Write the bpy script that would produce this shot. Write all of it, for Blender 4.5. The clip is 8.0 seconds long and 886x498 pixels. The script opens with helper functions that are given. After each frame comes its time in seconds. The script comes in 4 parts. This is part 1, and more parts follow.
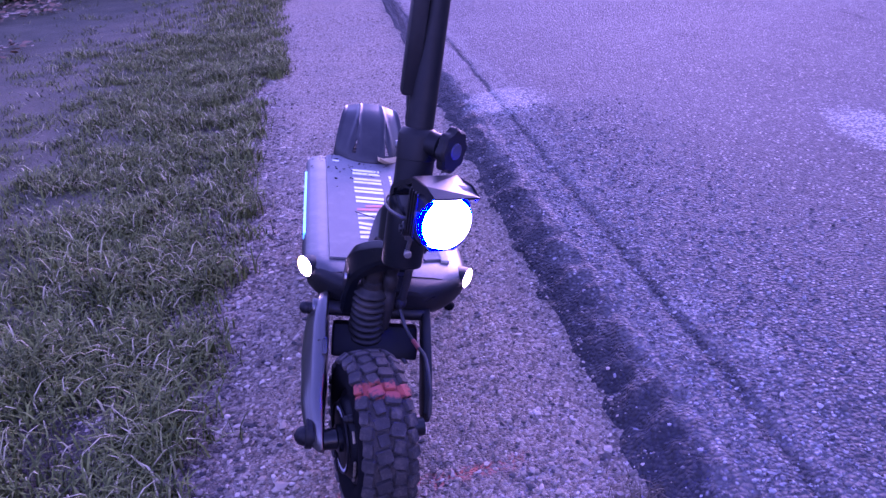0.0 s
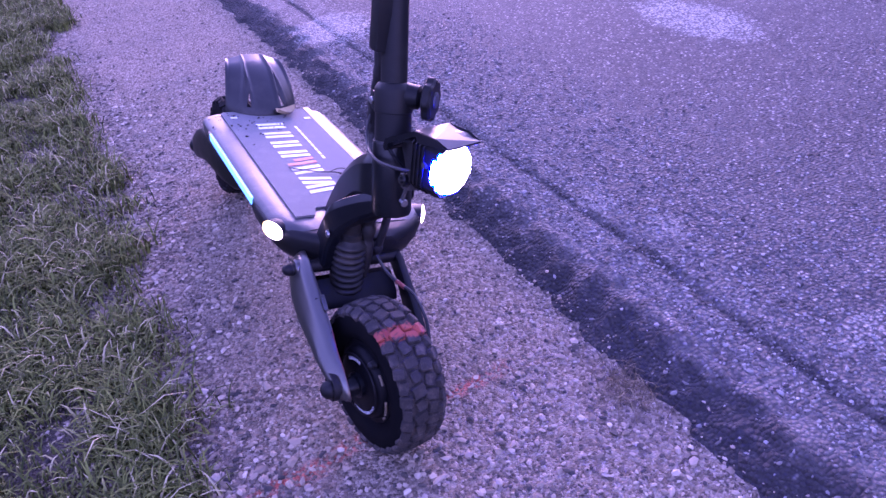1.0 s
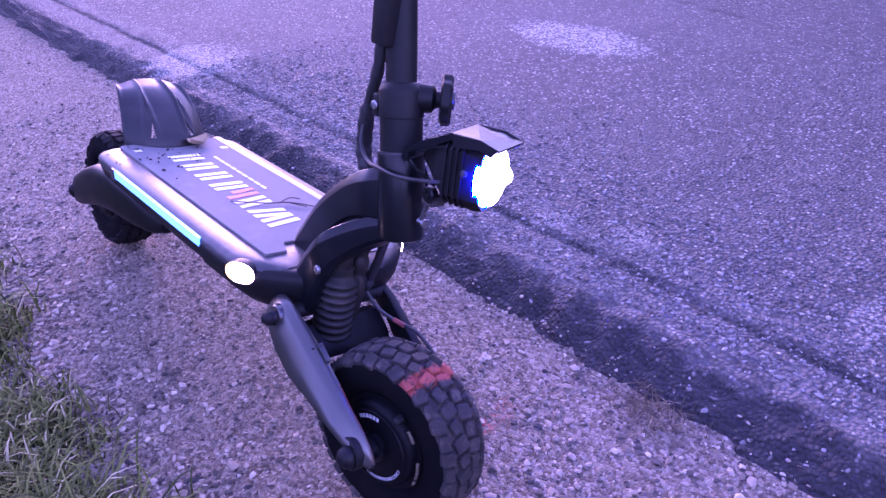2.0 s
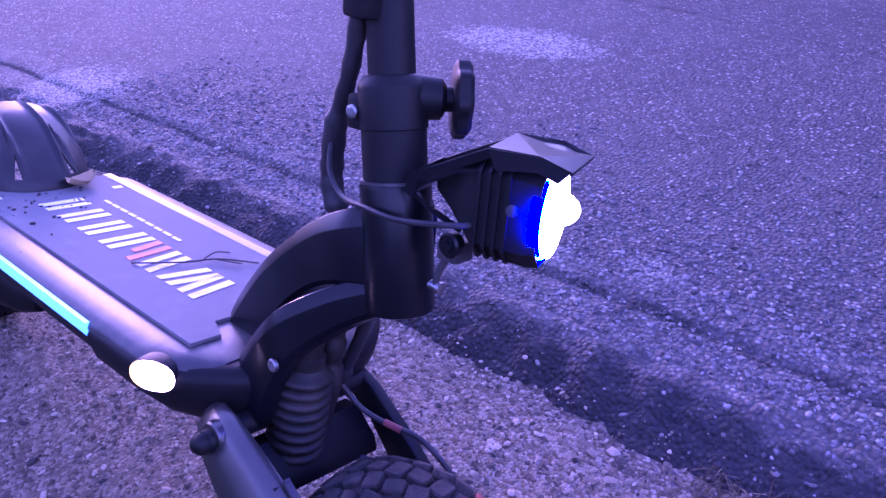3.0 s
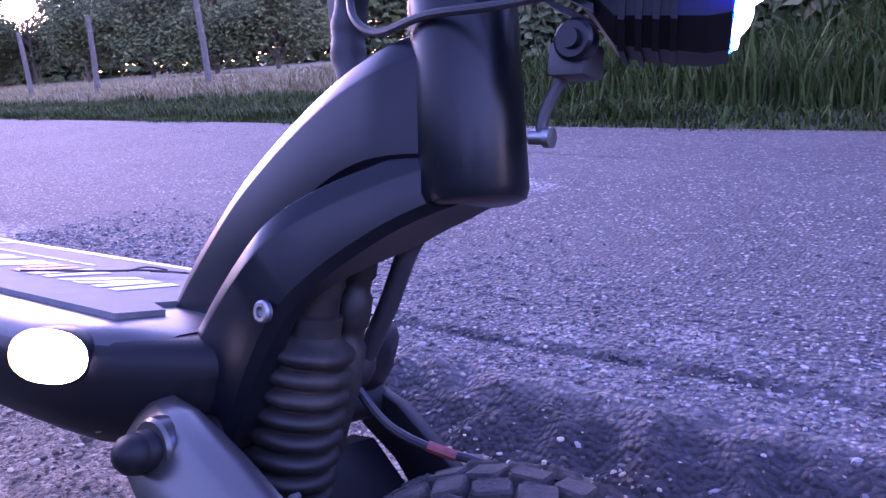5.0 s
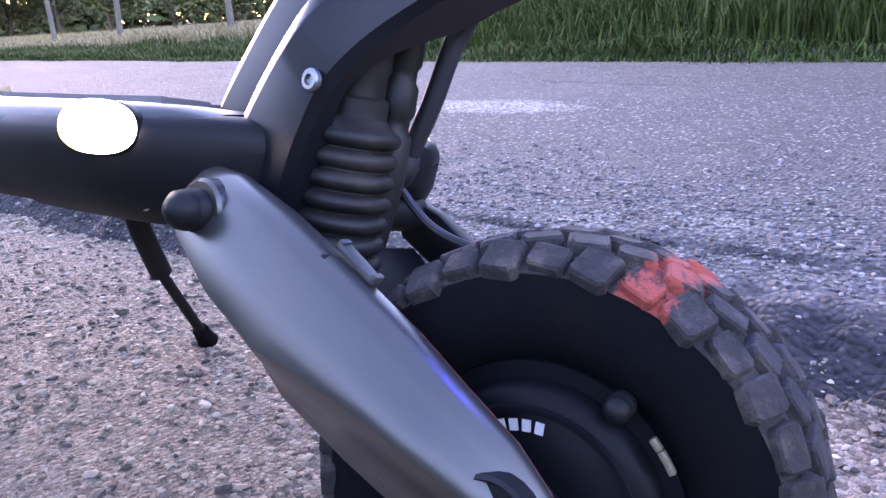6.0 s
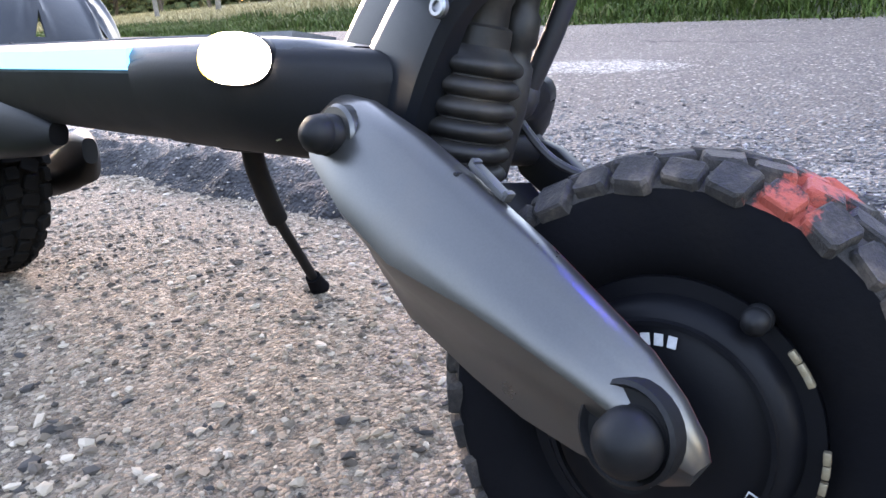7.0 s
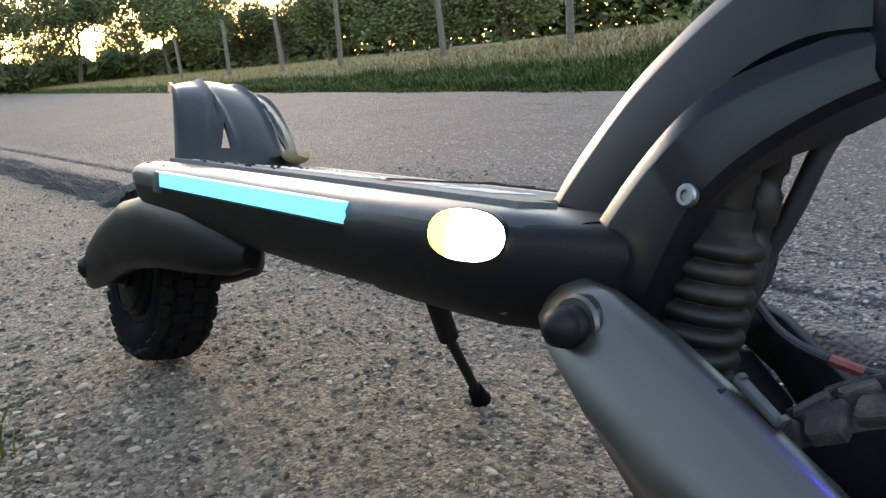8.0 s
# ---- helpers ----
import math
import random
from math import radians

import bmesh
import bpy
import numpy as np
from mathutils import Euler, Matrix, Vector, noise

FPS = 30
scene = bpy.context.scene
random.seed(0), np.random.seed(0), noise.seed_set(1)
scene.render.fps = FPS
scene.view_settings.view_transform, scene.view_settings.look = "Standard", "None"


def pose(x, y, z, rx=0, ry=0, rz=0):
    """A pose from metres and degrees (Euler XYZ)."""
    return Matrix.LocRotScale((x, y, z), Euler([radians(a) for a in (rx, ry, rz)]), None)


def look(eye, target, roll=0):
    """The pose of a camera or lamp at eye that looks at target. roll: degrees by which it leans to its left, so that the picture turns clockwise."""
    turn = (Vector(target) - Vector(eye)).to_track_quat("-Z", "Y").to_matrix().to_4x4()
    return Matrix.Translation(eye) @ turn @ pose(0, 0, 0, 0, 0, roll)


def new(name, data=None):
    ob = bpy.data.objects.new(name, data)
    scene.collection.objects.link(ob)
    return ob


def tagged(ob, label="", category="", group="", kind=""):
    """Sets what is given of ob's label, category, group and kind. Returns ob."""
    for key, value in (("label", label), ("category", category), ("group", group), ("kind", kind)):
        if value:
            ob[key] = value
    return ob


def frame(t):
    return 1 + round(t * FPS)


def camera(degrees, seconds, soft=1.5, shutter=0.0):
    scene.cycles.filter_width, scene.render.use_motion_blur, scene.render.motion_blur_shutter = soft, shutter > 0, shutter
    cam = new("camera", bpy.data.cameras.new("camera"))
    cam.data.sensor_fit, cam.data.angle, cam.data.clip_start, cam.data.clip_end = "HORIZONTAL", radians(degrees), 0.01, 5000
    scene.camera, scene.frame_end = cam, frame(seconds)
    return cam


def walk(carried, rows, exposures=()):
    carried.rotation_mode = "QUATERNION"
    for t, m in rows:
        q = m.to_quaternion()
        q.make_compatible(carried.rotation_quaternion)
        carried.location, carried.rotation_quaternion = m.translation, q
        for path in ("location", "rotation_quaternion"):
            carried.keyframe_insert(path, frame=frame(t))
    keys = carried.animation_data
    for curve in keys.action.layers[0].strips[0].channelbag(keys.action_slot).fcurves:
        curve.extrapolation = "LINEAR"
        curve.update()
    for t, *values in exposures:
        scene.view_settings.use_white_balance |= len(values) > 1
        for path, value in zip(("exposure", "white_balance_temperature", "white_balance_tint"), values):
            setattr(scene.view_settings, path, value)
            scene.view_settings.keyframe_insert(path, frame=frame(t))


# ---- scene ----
cam = camera(56.4, 8.0)
PATH = [
    (0, (0.052, 0.002, 1.008), (0.24, 1.811, 0.176), -5.0),
    (0.5, (-0.103, -0.025, 1.142), (0.291, 1.671, 0.157), -7.3),
    (1, (-0.294, 0.04, 1.128), (0.346, 1.608, 0.064), -7.3),
    (1.5, (-0.465, 0.223, 1.067), (0.449, 1.646, 0.0), -5.1),
    (2, (-0.492, 0.357, 1.021), (0.554, 1.729, 0.01), -4.4),
    (2.2, (-0.465, 0.437, 0.989), (0.625, 1.789, -0.002), -4.2),
    (3.3, (-0.306, 0.806, 0.833), (0.968, 2.004, -0.138), -4.6),
    (3.5, (-0.288, 0.849, 0.807), (1.027, 2.021, -0.139), -4.5),
    (4, (-0.253, 0.944, 0.665), (1.219, 2.076, -0.077), -3.7),
    (4.2, (-0.265, 0.96, 0.647), (1.24, 2.098, -0.014), -3.8),
    (5.3, (-0.309, 0.961, 0.463), (1.237, 2.146, 0.009), -4.0),
    (5.5, (-0.314, 0.961, 0.444), (1.216, 2.155, -0.033), -3.9),
    (6, (-0.339, 0.965, 0.402), (1.167, 2.176, -0.17), -3.7),
    (6.5, (-0.344, 0.948, 0.363), (1.095, 2.189, -0.273), -3.6),
    (7, (-0.367, 0.973, 0.378), (0.969, 2.328, -0.238), -5.5),
    (7.5, (-0.395, 1.023, 0.415), (0.867, 2.489, -0.106), -5.8),
    (8, (-0.395, 1.051, 0.464), (0.787, 2.593, -0.019), -5.6),
]
# the lamp's glare makes the clip's camera swing to violet at first, then settle
EXPOSURES = [
    (0.0, 2.85, 5200, 126), (1.0, 3.1, 5450, 116), (2.2, 3.2, 5400, 119), (3.5, 2.65, 5000, 130), (4.2, 2.8, 5050, 122), (5.5, 3.6, 5600, 70),
    (6.5, 4.1, 6500, 42), (7.0, 4.15, 7000, 33), (8.0, 3.0, 7400, 22),
]
walk(cam, [(t, look(eye, target, roll)) for t, eye, target, roll in PATH], EXPOSURES)

# ---- world, sun, lamps ----
world = bpy.data.worlds.new("dusk")
scene.world = world
world.use_nodes = True
wn = world.node_tree
wn.nodes.clear()
sky = wn.nodes.new("ShaderNodeTexSky")
sky.sky_type, sky.sun_disc = "NISHITA", False
SUN_AZ, SUN_EL = 24.0, 7.0
sky.sun_elevation, sky.sun_rotation = radians(SUN_EL), radians(SUN_AZ)
sky.dust_density, sky.air_density, sky.ozone_density = 0.3, 1.0, 1.0
wbg = wn.nodes.new("ShaderNodeBackground")
wbg.inputs[1].default_value = 0.15
wout = wn.nodes.new("ShaderNodeOutputWorld")
wn.links.new(sky.outputs[0], wbg.inputs[0])
wn.links.new(wbg.outputs[0], wout.inputs[0])

sun = new("sun", bpy.data.lights.new("sun", "SUN"))
sun.data.energy, sun.data.angle, sun.data.color = 0.42, radians(18), (1.0, 0.86, 0.7)
sx, sy = math.sin(radians(SUN_AZ)), math.cos(radians(SUN_AZ))
sun.matrix_world = look((sx * 60, sy * 60, 60 * math.tan(radians(SUN_EL + 2))), (0, 0, 0))


# ---- materials ----
def nodes_of(name):
    m = bpy.data.materials.new(name)
    m.use_nodes = True
    t = m.node_tree
    return m, t, t.nodes["Principled BSDF"]


def coords(t, space):
    c = t.nodes.new("ShaderNodeTexCoord")
    if space == "world":
        g = t.nodes.new("ShaderNodeNewGeometry")
        return g.outputs["Position"]
    return c.outputs["Object"]


def noise_of(t, vec, scale, detail=5.0, rough=0.6):
    n = t.nodes.new("ShaderNodeTexNoise")
    n.inputs["Scale"].default_value, n.inputs["Detail"].default_value = scale, detail
    n.inputs["Roughness"].default_value = rough
    t.links.new(vec, n.inputs["Vector"])
    return n.outputs[0]


def ramp(t, fac, stops):
    r = t.nodes.new("ShaderNodeValToRGB")
    els = r.color_ramp.elements
    while len(els) < len(stops):
        els.new(0.5)
    for e, (p, c) in zip(els, stops):
        e.position = p
        e.color = (*c, 1) if isinstance(c, tuple) else (c, c, c, 1)
    t.links.new(fac, r.inputs[0])
    return r.outputs[0]


def mix(t, fac, a, b, kind="MIX"):
    m = t.nodes.new("ShaderNodeMix")
    m.data_type, m.blend_type = "RGBA", kind
    for sock, val in ((m.inputs[0], fac), (m.inputs[6], a), (m.inputs[7], b)):
        if isinstance(val, (int, float)):
            sock.default_value = val
        elif isinstance(val, tuple):
            sock.default_value = (*val, 1)
        else:
            t.links.new(val, sock)
    return m.outputs[2]


def maths(t, op, a, b=0.0):
    m = t.nodes.new("ShaderNodeMath")
    m.operation = op
    for sock, val in zip(m.inputs, (a, b)):
        if isinstance(val, (int, float)):
            sock.default_value = val
        else:
            t.links.new(val, sock)
    return m.outputs[0]


def bump(t, bsdf, height, strength, dist):
    b = t.nodes.new("ShaderNodeBump")
    b.inputs["Strength"].default_value, b.inputs["Distance"].default_value = strength, dist
    t.links.new(height, b.inputs["Height"])
    t.links.new(b.outputs[0], bsdf.inputs["Normal"])


def paint(name, base, rough=0.5, metal=0.0, grain=220.0, dirt=(0.25, 0.22, 0.19), dirt_amount=0.25, bumps=0.06, spec=0.5, vary=0.1):
    """Painted, moulded or metal surface with fine grain and dusty blotches."""
    m, t, b = nodes_of(name)
    v = coords(t, "object")
    blotch = noise_of(t, v, 14.0, 6.0, 0.65)
    fine = noise_of(t, v, grain, 4.0)
    tone = mix(t, ramp(t, fine, [(0.3, 0.0), (0.75, 1.0)]), tuple(c * (1 - vary) for c in base), tuple(min(1, c * (1 + vary)) for c in base))
    mask = maths(t, "MULTIPLY", ramp(t, blotch, [(0.5, 0.0), (0.72, 1.0)]), dirt_amount)
    t.links.new(mix(t, mask, tone, dirt), b.inputs["Base Color"])
    t.links.new(maths(t, "ADD", maths(t, "MULTIPLY", blotch, 0.25), rough - 0.1), b.inputs["Roughness"])
    b.inputs["Metallic"].default_value = metal
    b.inputs["Specular IOR Level"].default_value = spec
    bump(t, b, fine, bumps, 0.002)
    return m


def glow(name, colour, strength):
    m, t, b = nodes_of(name)
    b.inputs["Base Color"].default_value = (*colour, 1)
    b.inputs["Emission Color"].default_value = (*colour, 1)
    b.inputs["Emission Strength"].default_value = strength
    return m


BLACK = paint("black_coat", (0.006, 0.0062, 0.007), 0.5, 0.0, 400, dirt=(0.04, 0.037, 0.034), dirt_amount=0.2, spec=0.2)
SATIN = paint("satin_black_alloy", (0.0042, 0.0052, 0.0072), 0.29, 0.0, 500, dirt=(0.03, 0.029, 0.028), dirt_amount=0.2, bumps=0.03, spec=0.27)
REARBLACK = paint("dull_black_plastic", (0.005, 0.0052, 0.0056), 0.42, 0.0, 400, dirt=(0.02, 0.018, 0.016), dirt_amount=0.35, spec=0.17)
GREY = paint("grey_alloy_cover", (0.102, 0.100, 0.096), 0.29, 0.8, 700, dirt=(0.14, 0.12, 0.10), dirt_amount=0.3, bumps=0.02, vary=0.05, spec=0.45)
RAIL = paint("deck_rail_alloy", (0.052, 0.053, 0.054), 0.42, 0.4, 500, dirt_amount=0.3)
GRIP = paint("deck_grip_mat", (0.135, 0.135, 0.136), 0.85, 0.0, 900, dirt=(0.27, 0.25, 0.22), dirt_amount=0.4, bumps=0.25, vary=0.25)
PLASTIC = paint("dark_plastic", (0.03, 0.031, 0.034), 0.5, 0.0, 350, dirt_amount=0.2)
FOOTREST = paint("scuffed_footrest_plastic", (0.011, 0.0115, 0.0125), 0.42, 0.0, 350, dirt=(0.06, 0.055, 0.05), dirt_amount=0.3, spec=0.4)
SHELL = paint("shock_bellows_rubber", (0.011, 0.0103, 0.0098), 0.5, 0.0, 300, dirt=(0.075, 0.06, 0.047), dirt_amount=0.55, vary=0.25, spec=0.3)
CHROME = paint("bolt_steel", (0.55, 0.55, 0.56), 0.28, 1.0, 300, dirt_amount=0.15)
DULLSTEEL = paint("dull_bolt_steel", (0.3, 0.3, 0.31), 0.4, 1.0, 300, dirt=(0.05, 0.05, 0.05), dirt_amount=0.5)
RUBBER = paint("tyre_rubber", (0.0045, 0.0045, 0.0055), 0.8, 0.0, 260, dirt=(0.014, 0.012, 0.010), dirt_amount=0.3, bumps=0.2, spec=0.05)


def tread_material():
    """Dusty lugs, with a smear of red spray paint across the front of the tyre."""
    m, t, b = nodes_of("dusty_tread_rubber")
    v = coords(t, "world")
    dust = noise_of(t, v, 38.0, 6.0, 0.7)
    fine = noise_of(t, v, 260.0, 4.0, 0.7)
    col = ramp(t, dust, [(0.34, (0.008, 0.0075, 0.0075)), (0.54, (0.024, 0.020, 0.0175)), (0.76, (0.105, 0.080, 0.062))])
    col = mix(t, maths(t, "MULTIPLY", ramp(t, fine, [(0.5, 0.0), (0.75, 1.0)]), 0.25), col, (0.10, 0.08, 0.064))
    sep = t.nodes.new("ShaderNodeSeparateXYZ")
    t.links.new(v, sep.inputs[0])
    dy = maths(t, "DIVIDE", maths(t, "ABSOLUTE", maths(t, "SUBTRACT", sep.outputs[1], 1.123)), 0.015)
    dz = maths(t, "DIVIDE", maths(t, "ABSOLUTE", maths(t, "SUBTRACT", sep.outputs[2], 0.258)), 0.020)
    d = maths(t, "ADD", maths(t, "ADD", maths(t, "MULTIPLY", dy, dy), maths(t, "MULTIPLY", dz, dz)), maths(t, "MULTIPLY", maths(t, "SUBTRACT", noise_of(t, v, 90.0, 5.0, 0.75), 0.5), 4.5))
    col = mix(t, maths(t, "MULTIPLY", ramp(t, d, [(0.4, 1.0), (1.3, 0.0)]), 0.75), col, (0.42, 0.07, 0.042))
    t.links.new(col, b.inputs["Base Color"])
    b.inputs["Roughness"].default_value = 0.88
    bump(t, b, maths(t, "ADD", dust, maths(t, "MULTIPLY", fine, 0.5)), 0.6, 0.004)
    return m


TREAD = tread_material()
REARTREAD = paint("worn_black_tread", (0.007, 0.007, 0.0072), 0.85, 0.0, 200, dirt=(0.035, 0.03, 0.025), dirt_amount=0.5, bumps=0.3, spec=0.15)
REDPAINT = paint("sprayed_red_paint", (0.21, 0.04, 0.034), 0.5, 0.1, 120, dirt=(0.09, 0.088, 0.09), dirt_amount=1.0, bumps=0.1, vary=0.3)
HUBMAT = paint("hub_black_paint", (0.004, 0.0042, 0.0055), 0.45, 0.0, 500, dirt=(0.012, 0.012, 0.012), dirt_amount=0.2, spec=0.12)
WHITE = paint("white_print", (0.72, 0.72, 0.72), 0.6, 0.0, 300, dirt=(0.25, 0.24, 0.24), dirt_amount=0.7)
HUBTEXT = paint("pale_hub_print", (0.5, 0.5, 0.5), 0.6, 0.0, 300, dirt_amount=0.3)
REDPRINT = paint("red_print", (0.45, 0.05, 0.05), 0.6, 0.0, 300, dirt=(0.2, 0.17, 0.17), dirt_amount=0.8)
BEIGE = paint("worn_deck_edge", (0.45, 0.39, 0.3), 0.6, 0.1, 300, dirt_amount=0.4)
CABLE = paint("cable_sheath", (0.011, 0.011, 0.013), 0.55, 0.0, 500, dirt_amount=0.15)
GOLD = paint("brass_weight", (0.3, 0.25, 0.17), 0.45, 0.7, 300, dirt=(0.03, 0.03, 0.03), dirt_amount=0.8)
LED_WHITE = glow("white_led", (1.0, 0.93, 0.66), 3.5)
LED_AMBER = glow("yellow_white_led", (1.0, 0.88, 0.10), 0.8)
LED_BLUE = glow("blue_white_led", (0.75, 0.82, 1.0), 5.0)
# strong blue emission for the added ring that imitates the headlamp's glare
GLARE_BLUE = glow("blue_glare_glow", (0.03, 0.04, 1.0), 75.0)
LED_CYAN = glow("cyan_led_strip", (0.08, 0.55, 0.95), 0.24)


# ---- mesh helpers ----
def mesh_of(name, verts, faces, mat, smooth=True, angle=38):
    me = bpy.data.meshes.new(name)
    me.from_pydata([tuple(v) for v in verts], [], faces)
    bm = bmesh.new()
    bm.from_mesh(me)
    bmesh.ops.recalc_face_normals(bm, faces=bm.faces)
    bm.to_mesh(me)
    bm.free()
    for m in (mat if isinstance(mat, (list, tuple)) else [mat]):
        me.materials.append(m)
    if smooth:
        me.polygons.foreach_set("use_smooth", [True] * len(me.polygons))
        me.set_sharp_from_angle(angle=radians(angle))
    return me


def part(name, me, parent=None, label="", m=None):
    ob = new(name, me)
    if parent is not None:
        ob.parent = parent
    if m is not None:
        ob.matrix_basis = m
    if label:
        tagged(ob, label)
    return ob


def loft(rings, caps=True, closed=False):
    """Verts and faces of a skin over rings of equal length."""
    n = len(rings[0])
    verts = [v for r in rings for v in r]
    faces = []
    k = len(rings)
    for i in range(k if closed else k - 1):
        a, b = i * n, ((i + 1) % k) * n
        for j in range(n):
            q = (j + 1) % n
            faces.append((a + j, a + q, b + q, b + j))
    if caps and not closed:
        faces.append(tuple(range(n - 1, -1, -1)))
        faces.append(tuple(range((k - 1) * n, k * n)))
    return verts, faces


def oval(c, u, v, a, b, n=20, p=2.0):
    """A superellipse ring about c in the plane of u and v."""
    c, u, v = Vector(c), Vector(u), Vector(v)
    out = []
    for i in range(n):
        w = 2 * math.pi * i / n
        cx, cy = math.cos(w), math.sin(w)
        out.append(c + u * (a * math.copysign(abs(cx) ** (2 / p), cx)) + v * (b * math.copysign(abs(cy) ** (2 / p), cy)))
    return out


def smooth_path(pts, per=6):
    pts = [Vector(p) for p in pts]
    out = []
    for i in range(len(pts) - 1):
        p0, p1, p2, p3 = pts[max(i - 1, 0)], pts[i], pts[i + 1], pts[min(i + 2, len(pts) - 1)]
        for s in range(per):
            t = s / per
            out.append(0.5 * ((2 * p1) + (p2 - p0) * t + (2 * p0 - 5 * p1 + 4 * p2 - p3) * t * t + (3 * p1 - p0 - 3 * p2 + p3) * t ** 3))
    out.append(pts[-1])
    return out


def tube(pts, r, n=10, per=6):
    path = smooth_path(pts, per) if per > 1 else [Vector(p) for p in pts]
    rings = []
    side = Vector((1, 0, 0.013))
    for i, p in enumerate(path):
        d = (path[min(i + 1, len(path) - 1)] - path[max(i - 1, 0)]).normalized()
        u = side - d * side.dot(d)
        if u.length < 0.05:
            u = Vector((0, 1, 0)) - d * d.y
        u.normalize()
        side = u
        rr = r(i / (len(path) - 1)) if callable(r) else r
        rings.append(oval(p, u, d.cross(u), rr, rr, n))
    return loft(rings)


def lathe(profile, axis_from, axis_to, n=32, closed=False):
    """profile: (distance along the axis, radius)."""
    a, b = Vector(axis_from), Vector(axis_to)
    d = (b - a).normalized()
    u = d.orthogonal().normalized()
    return loft([oval(a + d * s, u, d.cross(u), max(r, 1e-4), max(r, 1e-4), n) for s, r in profile], not closed, closed)


def box(x0, x1, y0, y1, z0, z1, bevel=0.002):
    bm = bmesh.new()
    bmesh.ops.create_cube(bm, size=1)
    for v in bm.verts:
        v.co = Vector(((x0 + x1) / 2 + v.co.x * (x1 - x0), (y0 + y1) / 2 + v.co.y * (y1 - y0), (z0 + z1) / 2 + v.co.z * (z1 - z0)))
    if bevel:
        bmesh.ops.bevel(bm, geom=bm.edges[:], offset=bevel, segments=2, affect="EDGES", profile=0.6)
    bm.verts.index_update()
    out = [v.co.copy() for v in bm.verts], [tuple(v.index for v in f.verts) for f in bm.faces]
    bm.free()
    return out


def join(*pieces):
    verts, faces = [], []
    for vs, fs in pieces:
        o = len(verts)
        verts += list(vs)
        faces += [tuple(i + o for i in f) for f in fs]
    return verts, faces

# ---- the scooter ----
LEAN_DEG = 13.0
ROOT = pose(0.02, 1.185, 0.0, 0, LEAN_DEG, 0)
scooter = new("electric_scooter")
scooter.matrix_basis = ROOT
tagged(scooter, "black and grey electric kick scooter leaning on its side stand", "scooter")


def sp(name, piece, mat, label="", parent=None, smooth=True, angle=38, m=None):
    return part(name, mesh_of(name, *piece, mat, smooth, angle), parent or scooter, label, m)


# deck
def deck_ring(y, half, top, low, drop=0.0):
    h = half
    deep = top - drop - low
    side = [(h * 0.70, top - drop), (h * 0.82, top - 0.001 - drop), (h * 0.92, top - 0.004 - drop), (h * 0.98, top - 0.010 - drop), (h, top - 0.017 - drop),
            (h * 0.985, top - drop - min(0.03, 0.4 * deep)), (h * 0.94, top - drop - min(0.05, 0.66 * deep)), (h * 0.86, low + min(0.014, 0.18 * deep)), (h * 0.76, low + min(0.003, 0.04 * deep)), (h * 0.6, low)]
    pts = [(x, z) for x, z in side] + [(-x, z) for x, z in reversed(side)]
    return [Vector((x, y, z)) for x, z in pts]


DECK_TOP = 0.3335
rings = [deck_ring(y, h, DECK_TOP, lo, d) for y, h, lo, d in (
    (0.225, 0.118, 0.262, 0.004), (0.245, 0.138, 0.258, 0.001), (0.272, 0.1545, 0.255, 0.0), (0.31, 0.161, 0.253, 0.0), (0.40, 0.1630, 0.252, 0.0), (0.55, 0.1635, 0.252, 0.0), (0.75, 0.1635, 0.254, 0.0), (0.90, 0.163, 0.258, 0.0), (0.925, 0.158, 0.262, 0.001), (0.937, 0.148, 0.272, 0.004))]
deck = sp("deck_body", loft(rings), [RAIL, BLACK], "grey brushed alloy deck with black flanks")
for f in deck.data.polygons:
    if f.center.z < 0.309:
        f.material_index = 1
rings = [deck_ring(y, h, DECK_TOP - 0.0055, lo, d) for y, h, lo, d in (
    (0.412, 0.1645, 0.250, 0.003), (0.38, 0.1660, 0.250, 0.0), (0.31, 0.1650, 0.250, 0.0), (0.27, 0.1595, 0.250, 0.0), (0.243, 0.143, 0.251, 0.0), (0.222, 0.124, 0.256, 0.0), (0.205, 0.106, 0.265, 0.001), (0.190, 0.086, 0.276, 0.003), (0.178, 0.062, 0.288, 0.008))]
sp("front_cover", loft(rings), BLACK, "matt black plastic nose of the deck")
mat_out = [(-0.114, 0.272), (-0.075, 0.272), (-0.062, 0.305), (0.062, 0.305), (0.075, 0.29), (0.106, 0.30), (0.106, 0.925), (-0.106, 0.925), (-0.114, 0.915)]
gm = loft([[Vector((x, y, DECK_TOP - 0.001)) for x, y in mat_out], [Vector((x, y, DECK_TOP + 0.0042)) for x, y in mat_out]])
grip = sp("grip_mat", gm, GRIP, "scuffed dark grey grip mat on the deck", smooth=False)
sp("edge_trim", box(0.1065, 0.123, 0.29, 0.93, DECK_TOP - 0.004, DECK_TOP + 0.0055, 0.0015), BEIGE, "worn pale edge of the deck mat")
# printed marks as plain shapes
TOPZ = DECK_TOP + 0.0046


def print_bar(y0, y1, x0, x1, slant, mat):
    o = [Vector((x0, y0, TOPZ)), Vector((x1, y0 + slant, TOPZ)), Vector((x1, y1 + slant, TOPZ)), Vector((x0, y1, TOPZ))]
    lift = Vector((0, 0, 0.0006))
    sp("printed_mark", loft([o, [p + lift for p in o]]), mat, parent=grip, smooth=False)


